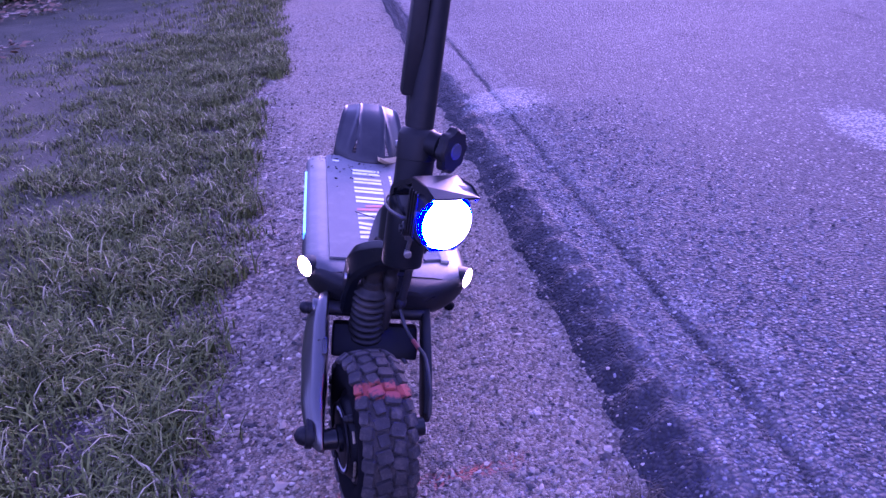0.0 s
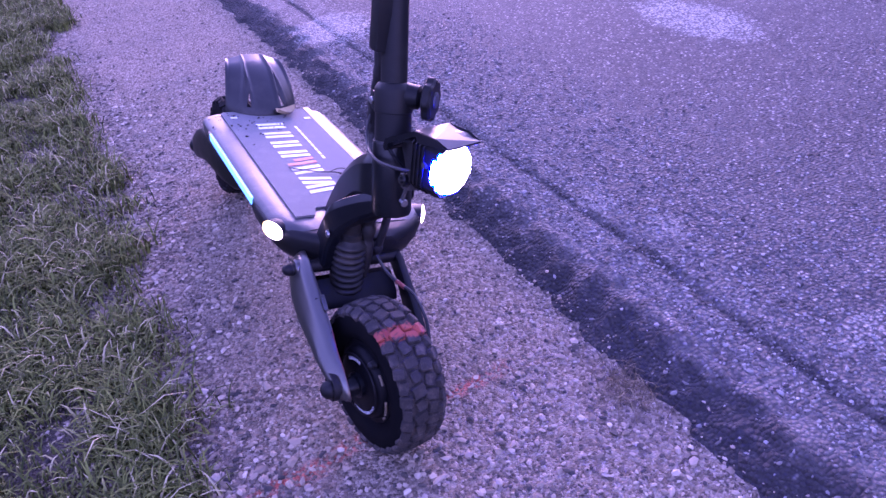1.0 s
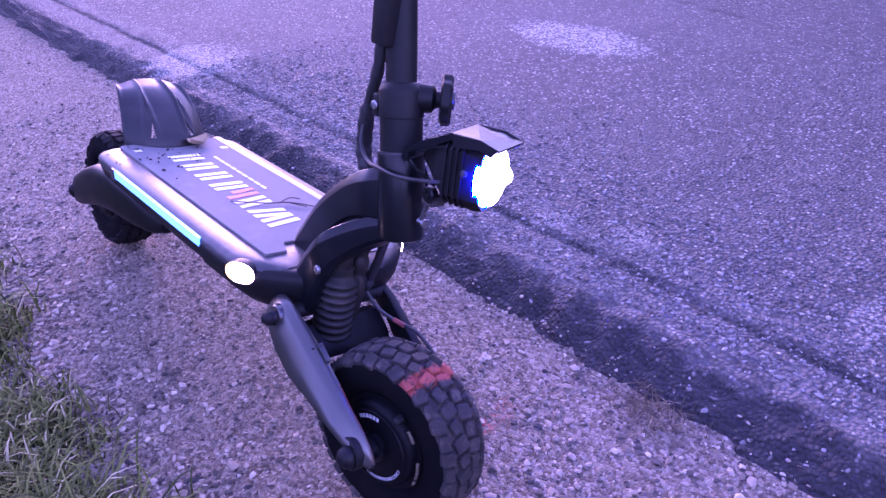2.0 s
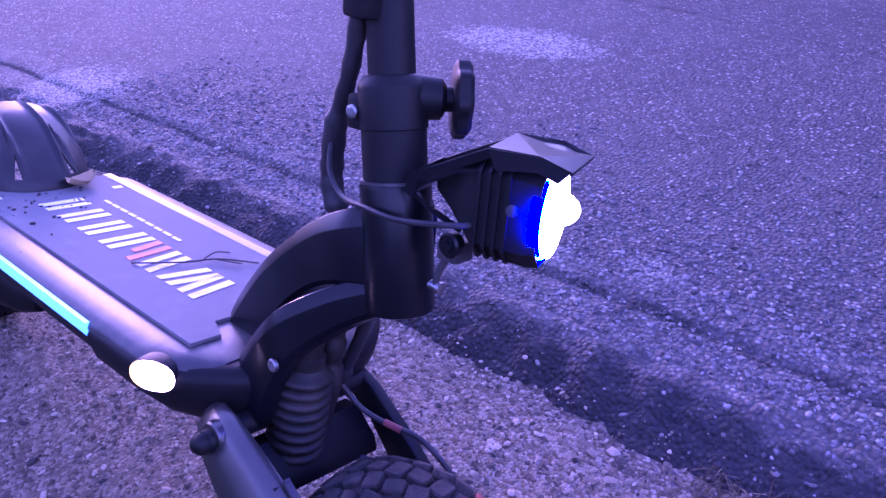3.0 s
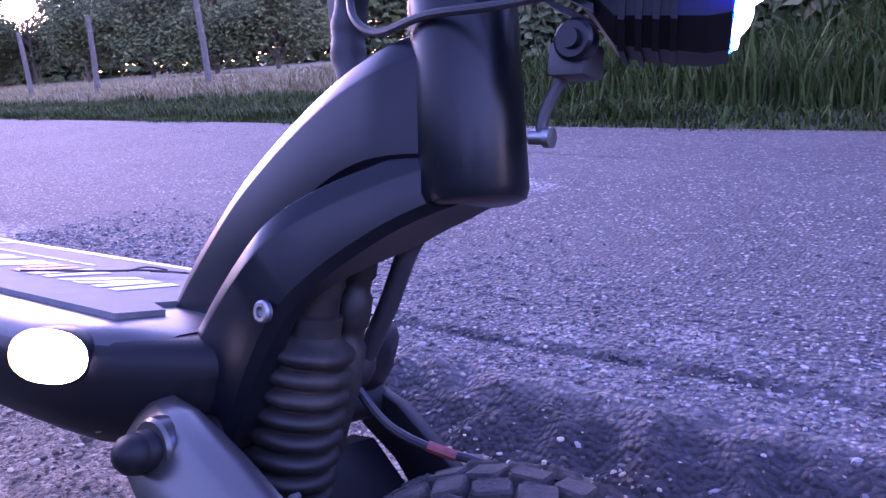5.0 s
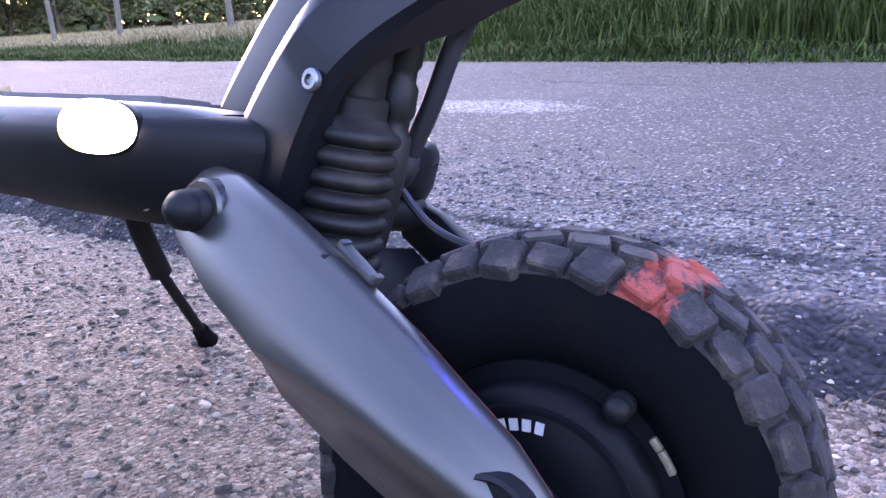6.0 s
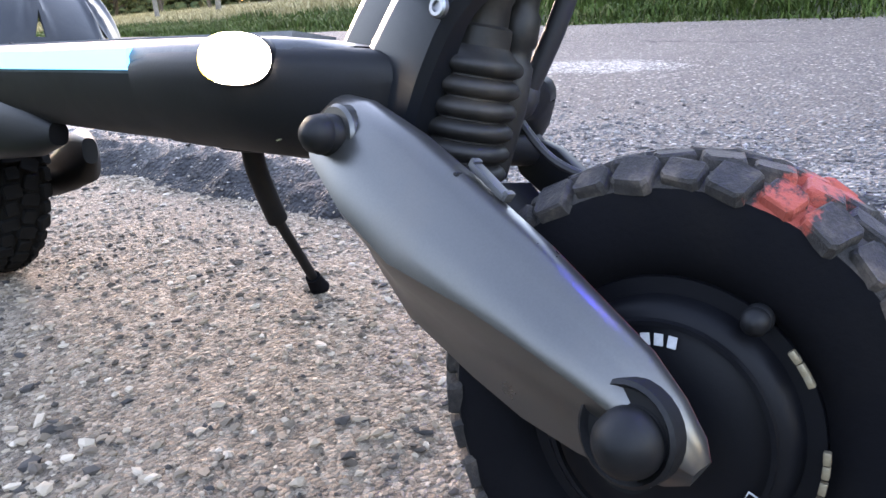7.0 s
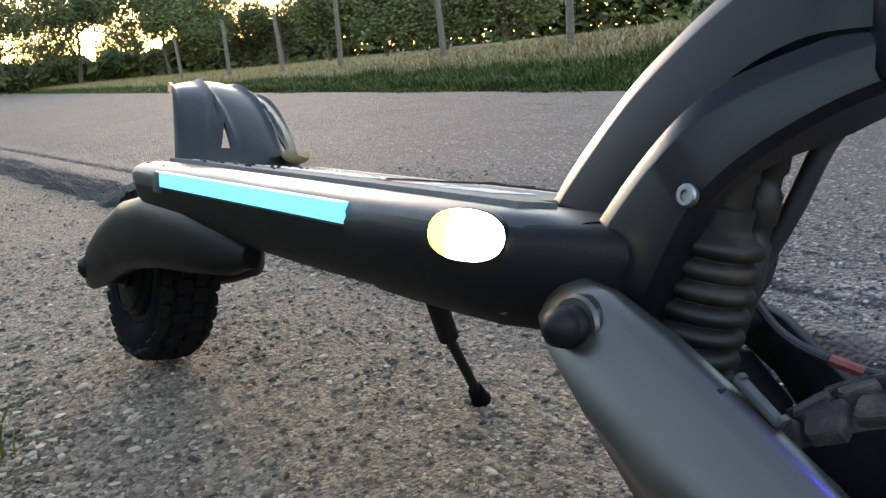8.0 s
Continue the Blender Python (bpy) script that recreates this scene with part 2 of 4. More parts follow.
for y0, mark, slant in ((0.372, WHITE, 0.012), (0.424, WHITE, -0.012), (0.476, WHITE, 0.012), (0.528, REDPRINT, 0.01), (0.582, WHITE, 0.0), (0.648, WHITE, 0.0), (0.714, WHITE, 0.0), (0.780, WHITE, 0.0)):
    print_bar(y0, y0 + 0.014, -0.05, 0.018, slant, mark)
    print_bar(y0 + 0.024, y0 + 0.038, -0.05 if mark is WHITE else -0.03, 0.018, slant, mark)
for i in range(9):
    print_bar(0.56 + i * 0.026, 0.56 + i * 0.026 + 0.02, 0.040, 0.046, 0.0, WHITE)
for x0, y0 in ((0.085, 0.84), (-0.098, 0.87)):
    print_bar(y0, y0 + 0.012, x0, x0 + 0.016, 0.0, WHITE)
# light strip along each rail
for s in (-1,):
    strip = [[Vector((s * x, y, z)) for x, z in ((0.1605, 0.3235), (0.1655, 0.3225), (0.1640, 0.306), (0.158, 0.3065))] for y in (0.413, 0.81)]
    sp("light_strip", loft(strip), LED_CYAN, "glowing cyan light strip", smooth=False)
    sp("strip_frame", box(*sorted((s * 0.150, s * 0.1655)), 0.81, 0.83, 0.298, 0.323, 0.003), RAIL)
# corner lights in the nose
for s in (-1, 1):
    out = Vector((s * 0.88, -0.47, 0.05)).normalized()
    c = Vector((s * 0.1575, 0.272, 0.3140))
    u = Vector((0, 0, 1)) - out * out.z
    u.normalize()
    w = out.cross(u)
    housing = loft([oval(c + out * d, w, u, a, b, 28, 2.4) for d, a, b in ((-0.03, 0.027, 0.017), (0.001, 0.0275, 0.0178), (0.003, 0.0265, 0.0168), (0.002, 0.0255, 0.0158), (-0.002, 0.025, 0.0155))])
    hs = sp("corner_light", housing, BLACK, "corner light in a black surround")
    lens = loft([oval(c + out * d, w, u, a, b, 28, 2.3) for d, a, b in ((-0.004, 0.0255, 0.0156), (0.0034, 0.0268, 0.0170), (0.0048, 0.0240, 0.0148), (0.006, 0.020, 0.0120), (0.0066, 0.0165, 0.010), (0.0072, 0.0135, 0.008), (0.0076, 0.011, 0.006), (0.008, 0.008, 0.004))])
    ln = sp("lens", lens, [LED_WHITE, LED_AMBER], "lit white lens with a yellow rear edge", parent=hs)
    for f in ln.data.polygons:
        if (f.center - c).dot(w) * -s > 0.012:
            f.material_index = 1
    sp("screw", lathe([(0, 0.006), (0.003, 0.006), (0.0035, 0.003)], (s * 0.128, 0.262, 0.268), (s * 0.2, 0.25, 0.262), 14), CHROME)

# neck arch between deck and steering head


def arch(outline, half, bevel):
    """A curved beam: outline in y-z, rounded along both rims."""
    n = len(outline)
    ins = []
    for i in range(n):
        a, p, b = Vector(outline[i - 1]), Vector(outline[i]), Vector(outline[(i + 1) % n])
        e1, e2 = (p - a).normalized(), (b - p).normalized()
        nn = Vector((-(e1.y + e2.y), e1.x + e2.x)).normalized()
        ins.append(nn)
    area = sum(outline[i - 1][0] * outline[i][1] - outline[i][0] * outline[i - 1][1] for i in range(n))
    sgn = 1 if area > 0 else -1

    def ring(x, d):
        return [Vector((x, outline[i][0] + sgn * ins[i].x * d, outline[i][1] + sgn * ins[i].y * d)) for i in range(n)]
    return ring, bevel


def beam(outline, x0, x1, bevel=0.008):
    ring, b = arch(outline, 0, bevel)
    return loft([ring(x0, b), ring(x0 + b * 0.3, b * 0.35), ring(x0 + b, 0), ring(x1 - b, 0), ring(x1 - b * 0.3, b * 0.35), ring(x1, b)])


def evenly(pts, n):
    """n points at even steps along a smooth line through y-z points."""
    path = smooth_path([(0, y, z) for y, z in pts], 8)
    run = [0.0]
    for p, q in zip(path, path[1:]):
        run.append(run[-1] + (q - p).length)
    out, k = [], 0
    for i in range(n):
        d = run[-1] * i / (n - 1)
        while k < len(path) - 2 and run[k + 1] < d:
            k += 1
        out.append(path[k].lerp(path[k + 1], (d - run[k]) / max(1e-9, run[k + 1] - run[k])))
    return out


def arched(top, under, x0, x1, across, down, n=40):
    """A curved beam between a top and an underside line, with flat chamfers along its rims."""
    rings = []
    for p, q in zip(evenly(top, n), evenly(under, n)):
        d = (q - p).normalized()
        e = 0.0012

        def at(x, base, k):
            return Vector((x, base.y, base.z)) + d * k
        rings.append([at(x0 + across + e, p, 0), at(x0 + across - e, p, e * 0.9), at(x0 + e * 0.5, p, down - e * 0.7), at(x0, p, down + e), at(x0, q, -0.006), at(x0 + 0.005, q, 0),
                      at(x1 - 0.005, q, 0), at(x1, q, -0.006), at(x1, p, down + e), at(x1 - e * 0.5, p, down - e * 0.7), at(x1 - across + e, p, e * 0.9), at(x1 - across - e, p, 0)])
    return loft(rings)


neck_top = [(0.325, 0.322), (0.298, 0.367), (0.254, 0.422), (0.223, 0.452), (0.186, 0.482), (0.15, 0.506), (0.113, 0.523), (0.085, 0.532), (0.06, 0.536)]
neck_under = [(0.30, 0.255), (0.258, 0.27), (0.24, 0.325), (0.22, 0.365), (0.19, 0.40), (0.15, 0.43), (0.11, 0.445), (0.06, 0.45)]
nv, nf = arched(neck_top, neck_under, -0.045, 0.045, 0.0125, 0.0185)
for v in nv:
    v.x *= 1 - 0.25 * min(1.0, max(0.0, (0.115 - v.y) / 0.03))
sp("neck_arch", (nv, nf), SATIN, "satin black arched neck rising from the deck", angle=24)
cheek_top = [(0.290, 0.262), (0.274, 0.283), (0.252, 0.299), (0.2385, 0.316), (0.226, 0.335), (0.211, 0.357), (0.194, 0.379), (0.175, 0.400), (0.152, 0.4205), (0.125, 0.4395), (0.098, 0.454), (0.070, 0.465), (0.045, 0.471), (0.03, 0.473)]
cheek_under = [(0.245, 0.243), (0.20, 0.250), (0.18, 0.27), (0.165, 0.310), (0.151, 0.346), (0.130, 0.376), (0.105, 0.400), (0.08, 0.417), (0.055, 0.429), (0.03, 0.438)]
pv, pf = arched(cheek_top, cheek_under, -0.090, -0.030, 0.0105, 0.0150)
# the cheek bends in towards the steering head, and is a thin plate beside the bellows
for i, v in enumerate(pv):
    k = min(1.6, max(0.0, (0.175 - v.y) / 0.088))
    v.x += 0.046 * (k * k * (3 - 2 * k) if k < 0.75 else 0.84375 + 1.125 * (k - 0.75))
    v.x = min(v.x, 0.02)
    if i % 12 > 5:
        w = min(1.0, max(0.0, (v.y - 0.105) / 0.05))
        v.x += (-0.066 - v.x) * w * w * (3 - 2 * w)
    v.y = max(v.y, 0.055)
ck = sp("fork_cheek", (pv, pf), SATIN, "curved satin black fork cheek", angle=24)
sp("bolt_head", lathe([(0, 0.0072), (0.003, 0.0072), (0.0042, 0.0058), (0.0042, 0.0036), (0.002, 0.0034)], (-0.087, 0.1565, 0.352), (-0.2, 0.157, 0.352), 18), DULLSTEEL, "domed steel bolt", parent=ck)

# steering head, clamp and stem
HB, HT = Vector((-0.006, 0.0625, 0.425)), Vector((-0.002, 0.0985, 0.64))
HD = (HT - HB).normalized()


def along(h):
    """A point on the steering axis at height h."""
    return HB + HD * ((h - HB.z) / HD.z)


def on_axis(prof, n=36):
    return lathe([((h - HB.z) / HD.z, r) for h, r in prof], HB, HT, n)


sp("steering_head", on_axis([(0.425, 0.028), (0.427, 0.0325), (0.433, 0.0348), (0.549, 0.0348), (0.552, 0.034), (0.552, 0.026)]), SATIN, "thick black steering head tube")
sp("head_ring", on_axis([(0.5525, 0.028), (0.5525, 0.0342), (0.5555, 0.0342), (0.5555, 0.028)]), RAIL)
collar = sp("stem_clamp", on_axis([(0.556, 0.026), (0.556, 0.0312), (0.602, 0.0312), (0.603, 0.0328), (0.640, 0.0328), (0.643, 0.032), (0.650, 0.0275), (0.652, 0.024)]), BLACK, "black clamp collar on the stem")
sp("stem", on_axis([(0.645, 0.0225), (0.70, 0.0225), (0.99, 0.022), (1.02, 0.022)], 28), BLACK, "black steering stem tube")
sp("stem_latch", box(-0.038, -0.012, 0.100, 0.135, 0.70, 0.86, 0.006), BLACK)
ear = along(0.615)
sp("clamp_ear", box(ear.x - 0.028, ear.x - 0.004, ear.y + 0.014, ear.y + 0.036, 0.598, 0.632, 0.006), BLACK, parent=collar)
sp("clamp_bolt", lathe([(0, 0.0066), (0.005, 0.0066), (0.006, 0.005), (0.006, 0.003)], (ear.x - 0.027, ear.y + 0.024, 0.616), (ear.x - 0.1, ear.y + 0.014, 0.616), 16), DULLSTEEL, "steel clamp bolt", parent=collar)
# knob on the clamp
KD = Vector((0.74, -0.67, 0.02)).normalized()
KC = along(0.632) + KD * 0.064
sp("clamp_lug", lathe([(0.02, 0.022), (0.045, 0.02), (0.05, 0.012), (0.062, 0.012)], along(0.632), along(0.632) + KD, 20), BLACK, parent=collar)
ku = Vector((0, 0, 1)) - KD * KD.z
ku.normalize()
kv = KD.cross(ku)
kr = []
for d, f in ((-0.008, 0.86), (-0.005, 1.0), (0.005, 1.0), (0.009, 0.88)):
    ring = []
    for i in range(48):
        w = 2 * math.pi * i / 48
        r = (0.0355 + 0.0024 * math.cos(8 * w)) * f
        ring.append(KC + KD * d + ku * (r * math.cos(w)) + kv * (r * math.sin(w)))
    kr.append(ring)
knob = sp("clamp_knob", loft(kr), BLACK, "fluted black tightening knob", parent=collar)
sp("knob_hub", lathe([(0, 0.014), (0.012, 0.013), (0.013, 0.006)], KC, KC + KD, 20), PLASTIC, parent=collar)

# blue headlamp
LC = Vector((0.010, -0.02, 0.562))
LF = Vector((0.34, -0.94, 0.0)).normalized()
LR = Vector((0.94, 0.34, 0.0)).normalized()
LU = Vector((0, 0, 1.0))


def lp(x, y, z):
    """x to the lamp's side, y ahead, z up from its middle."""
    return LC + LR * x + LF * y + LU * z




def body_ring(y, w, lo, hi, cut):
    pts = [(-w + cut, lo), (w - cut, lo), (w, lo + cut), (w, hi - cut), (w - cut, hi), (-w + cut, hi), (-w, hi - cut), (-w, lo + cut)]
    return [lp(x, y, z) for x, z in pts]


# the body tapers to a point between the bars of its guard
shell = loft([body_ring(-0.046, 0.010, 0.000, 0.012, 0.003), body_ring(-0.030, 0.020, -0.012, 0.028, 0.006), body_ring(-0.016, 0.028, -0.027, 0.037, 0.009), body_ring(-0.002, 0.033, -0.045, 0.043, 0.013),
              body_ring(0.046, 0.037, -0.049, 0.046, 0.016), body_ring(0.058, 0.037, -0.047, 0.044, 0.016), body_ring(0.058, 0.0355, -0.0455, 0.0425, 0.016), body_ring(0.050, 0.034, -0.044, 0.041, 0.016)])
lamp = sp("headlamp", shell, BLACK, "faceted black headlamp shining blue-white", smooth=False)
for i in range(4):
    y = 0.000 + i * 0.009
    sp("cooling_fin", loft([body_ring(y, 0.0355 + 0.0006 * i, -0.0485, 0.046, 0.014), body_ring(y + 0.0035, 0.0362 + 0.0006 * i, -0.049, 0.0465, 0.014)]), BLACK, parent=lamp, smooth=False)


def flat_bar(points, x, wide, thick):
    """A folded strip of sheet metal along y-z points."""
    rings = []
    for y, z in points:
        rings.append([lp(x - wide / 2, y, z), lp(x + wide / 2, y, z), lp(x + wide / 2, y, z - thick), lp(x - wide / 2, y, z - thick)])
    return loft(rings)


for s in (-1, 1):
    sp("guard_rail", flat_bar([(0.010, 0.0535), (-0.030, 0.034), (-0.060, 0.019)], s * 0.029, 0.009, 0.009), SATIN, parent=lamp, smooth=False)
    sp("guard_rail", flat_bar([(0.004, 0.034), (-0.020, 0.030), (-0.044, 0.016)], s * 0.032, 0.004, 0.004), SATIN, parent=lamp, smooth=False)
    sp("guard_rail", flat_bar([(-0.062, 0.003), (-0.045, -0.010), (-0.014, -0.0245)], s * 0.026, 0.005, 0.004), SATIN, parent=lamp, smooth=False)
    sp("side_screw", lathe([(0, 0.0052), (0.003, 0.0052), (0.0035, 0.003)], lp(s * 0.0365, 0.034, 0.004), lp(s * 0.2, 0.034, 0.004), 14), PLASTIC, parent=lamp)
    sp("visor_cheek", loft([[lp(s * x, y, z) for y, z in ((0.008, 0.053), (0.052, 0.053), (0.078, 0.043), (0.070, 0.034), (0.052, 0.040), (0.016, 0.036))] for x in (0.0375, 0.0395)]), BLACK, parent=lamp, smooth=False)
sp("guard_nose", loft([[lp(x, y, z) for y, z in ((-0.058, 0.021), (-0.064, 0.018), (-0.068, 0.001), (-0.062, -0.003), (-0.056, 0.004))] for x in (-0.033, 0.033)]), SATIN, parent=lamp, smooth=False)
sp("guard_plate", loft([[lp(x, y, z + o) for x, y, z in ((-0.037, 0.008, 0.051), (0.037, 0.008, 0.051), (0.038, 0.052, 0.051), (0.037, 0.080, 0.042), (-0.037, 0.080, 0.042), (-0.038, 0.052, 0.051))] for o in (0.0, 0.0028)]), SATIN, parent=lamp, smooth=False)
LM = lp(0, 0.050, -0.002)
# lens disc and domes are oversized: the lamp's bloom is built into their shape
sp("lamp_lens", loft([oval(LM + LF * d, LR, LU, r, r, 32) for d, r in ((0.0, 0.034), (0.0100, 0.0405), (0.0125, 0.0400), (0.0135, 0.02), (0.0135, 0.002))]), LED_BLUE, "blue-white round lens disc widened by its bloom", parent=lamp)
# added glowing ring: stands in for blue glare and spills blue on the ground
sp("glare_ring", loft([oval(LM + LF * d, LR, LU, r, r, 36) for d, r in ((0.0005, 0.0365), (0.0085, 0.0395), (0.0098, 0.0412), (0.0085, 0.0425), (0.0005, 0.0428))], False, True), GLARE_BLUE, "added blue glowing ring for the lamp's glare", parent=lamp)
for x, z, k in ((-0.014, 0.0205, 0.6), (-0.014, -0.0245, 0.6), (0.016, -0.002, 1.1)):
    c = lp(x, 0.056, z)
    sp("projector_lens", loft([oval(c + LF * d * k, LR, LU, r, r, 24) for d, r in ((0.0, 0.0165), (0.006, 0.0158), (0.013, 0.0130), (0.018, 0.0090), (0.0205, 0.0045), (0.021, 0.001))]), LED_BLUE, "glowing domed projector lens enlarged by its bloom", parent=lamp)
sp("lamp_bracket", join(tube([lp(0.0, -0.02, -0.05), lp(-0.004, -0.028, -0.055), (-0.006, 0.018, 0.48), (-0.006, 0.018, 0.465)], 0.0035, 8, 3), box(-0.018, 0.008, -0.012, 0.012, 0.500, 0.520, 0.004)), PLASTIC, "bent lamp bracket")
sp("bracket_joint", lathe([(0, 0.011), (0.002, 0.012), (0.010, 0.012), (0.012, 0.010), (0.012, 0.006), (0.016, 0.0055)], (-0.012, -0.006, 0.519), (-1, -0.006, 0.519), 20), SATIN, "round pivot joint of the lamp bracket")
sp("bracket_bolt", lathe([(0, 0.0045), (0.010, 0.0045), (0.010, 0.0062), (0.0145, 0.0062), (0.015, 0.004)], (-0.006, 0.026, 0.467), (-0.006, -0.1, 0.465), 12), DULLSTEEL, "steel bracket bolt")


# front and rear swing arms: a bulging shell over each side
def arm(stations, side):
    rings = []
    for x, y, z, ang, w, t, lean in stations:
        a = radians(ang)
        across = Vector((0, math.cos(a), math.sin(a)))
        outw = Vector((side, 0, 0)) + across * lean
        rings.append(oval((side * x, y, z), across, outw.normalized(), w, t, 28, 2.6))
    return loft(rings)


# distance down the arm, lower and upper edge, middle and half thickness
AD, AP = Vector((0, -0.841, -0.541)), Vector((0, -0.541, 0.841))


def front_arm():
    rings = []
    for q, lo, hi, x, t, fold in ((-0.342, 0.102, 0.124, 0.114, 0.008, -0.25), (-0.332, 0.087, 0.138, 0.115, 0.016, -0.25), (-0.307, 0.076, 0.150, 0.117, 0.022, -0.25), (-0.26, 0.063, 0.160, 0.118, 0.026, -0.2),
                                  (-0.21, 0.056, 0.165, 0.118, 0.027, -0.08), (-0.15, 0.066, 0.169, 0.118, 0.026, 0.2), (-0.11, 0.077, 0.170, 0.120, 0.024, 0.33), (-0.075, 0.090, 0.169, 0.118, 0.021, 0.36),
                                  (-0.050, 0.103, 0.163, 0.116, 0.017, 0.36), (-0.032, 0.117, 0.155, 0.114, 0.012, 0.36), (-0.024, 0.128, 0.147, 0.112, 0.007, 0.36)):
        c, h = (lo + hi) / 2, (hi - lo) / 2
        # outer face: a broad upper facet, a crease that climbs towards the axle, and a lower facet that turns under
        ring = []
        for u, f in ((0.985, -0.05), (1.0, 0.02), (0.975, 0.34), (0.945, 0.46), (0.86, 0.70), (0.80, 0.78), (0.68, 0.90), (0.4, 1.14), (0.1, 1.34), (-0.14, 1.37), (-0.30, 1.06), (-0.48, 0.58), (-0.68, 0.12), (-0.88, -0.24), (-1.0, -0.4), (-0.98, -0.5), (-0.7, -0.5), (0.7, -0.2)):
            if u < 0.8:
                u = fold + (u + 0.14) * (0.8 - fold) / 0.94 if u >= -0.14 else fold + (u + 0.14) * (1 + fold) / 0.86
            ring.append(Vector((-x - t * f, 0, 0)) + AD * q + AP * (c + h * u))
        rings.append(ring)
    return loft(rings)


slim_out = [(0.215, 0.262), (0.20, 0.278), (0.17, 0.268), (0.10, 0.222), (0.05, 0.182), (0.03, 0.155), (0.04, 0.13), (0.065, 0.128), (0.11, 0.165), (0.17, 0.225), (0.205, 0.245)]


def dome_cap(x0, y, z, r, length, s):
    prof = [(0, r), (length * 0.35, r), (length * 0.4, r * 0.93), (length * 0.5, r * 0.97), (length * 0.75, r * 0.86), (length * 0.93, r * 0.5), (length, r * 0.08)]
    return lathe(prof, (s * x0, y, z), (s * 1.0, y, z), 26)


a = sp("swing_arm", front_arm(), [GREY, REDPAINT], "grey metal front swing arm cover with red-scuffed edge", angle=34)
for f in a.data.polygons:
    q = f.center.dot(AD)
    if len(f.vertices) == 4 and (f.index % 18 == 0 and q > -0.15):
        f.material_index = 1
sp("pivot_cap", dome_cap(0.139, 0.1875, 0.2700, 0.0128, 0.026, -1), BLACK, "domed black pivot cap", parent=a)
sp("pivot_collar", lathe([(0, 0.0185), (0.010, 0.0185), (0.012, 0.0165), (0.012, 0.0125)], (-0.130, 0.1875, 0.2705), (-1, 0.1875, 0.2705), 26), GREY, parent=a)
sp("axle_cap", dome_cap(0.126, -0.034, 0.1455, 0.0175, 0.034, -1), BLACK, "domed black axle cap", parent=a)
# black collar standing in for the shadow inside the recess round the cap
sp("axle_recess_shade", lathe([(0, 0.0255), (0.010, 0.0255), (0.0115, 0.0235), (0.008, 0.021), (0.008, 0.016)], (-0.1305, -0.030, 0.1475), (-1, -0.030, 0.1475), 26), BLACK, parent=a)
for y, z, x in ((0.083, 0.2266, 0.1395), (0.0958, 0.2537, 0.1275)):
    sp("screw_hole", lathe([(0, 0.0018), (0.008, 0.0018), (0.0085, 0.001)], (-x + 0.006, y, z), (-1, y, z), 10), BLACK, parent=a)
sp("clip", join(box(-0.007, 0.005, -0.02, 0.02, -0.0035, 0.0035, 0.002), box(-0.006, 0.004, -0.022, -0.017, -0.003, 0.007, 0.0015), box(-0.006, 0.004, 0.017, 0.022, -0.003, 0.006, 0.0015)), PLASTIC, parent=a, m=pose(-0.117, 0.080, 0.2520, 33, 0, 0) @ Matrix.Diagonal((0.7, 0.75, 0.6, 1)))
slim = sp("slim_arm", beam(slim_out, 0.064, 0.08, 0.003), BLACK, "slim black swing arm beside the brake")
# wheels
TREAD_MESHES = []
for shape in range(6):
    rb = random.Random(40 + shape)
    block_v = []
    for k, hh in enumerate((1.05, 1.0, 0.90)):
        for i in range(8):
            w = math.pi / 8 + i * math.pi / 4
            q = (1.0 + rb.uniform(-0.05, 0.03)) * hh
            ex = lambda c: math.copysign(abs(c) ** 0.34, c)
            block_v.append(Vector((0.0108 * ex(math.cos(w)) * q, 0.0108 * ex(math.sin(w)) * q, (-0.004, 0.0028, 0.0045)[k] + (rb.uniform(-0.0006, 0.0005) if k else 0))))
    block_f = [tuple(range(16, 24))] + [(o + j, o + (j + 1) % 8, o + 8 + (j + 1) % 8, o + 8 + j) for o in (0, 8) for j in range(8)]
    TREAD_MESHES.append(mesh_of("tread_block", block_v, block_f, TREAD, False))
HALF = [(0.0, 0.1375), (0.026, 0.1362), (0.038, 0.1325), (0.0435, 0.127), (0.0455, 0.121), (0.047, 0.110), (0.0465, 0.098), (0.042, 0.087), (0.034, 0.080)]
TYRE_PROF = [(-x, r) for x, r in reversed(HALF)] + HALF[1:]


REAR_MESHES = []
for me in TREAD_MESHES:
    me = me.copy()
    me.materials[0] = REARTREAD
    REAR_MESHES.append(me)


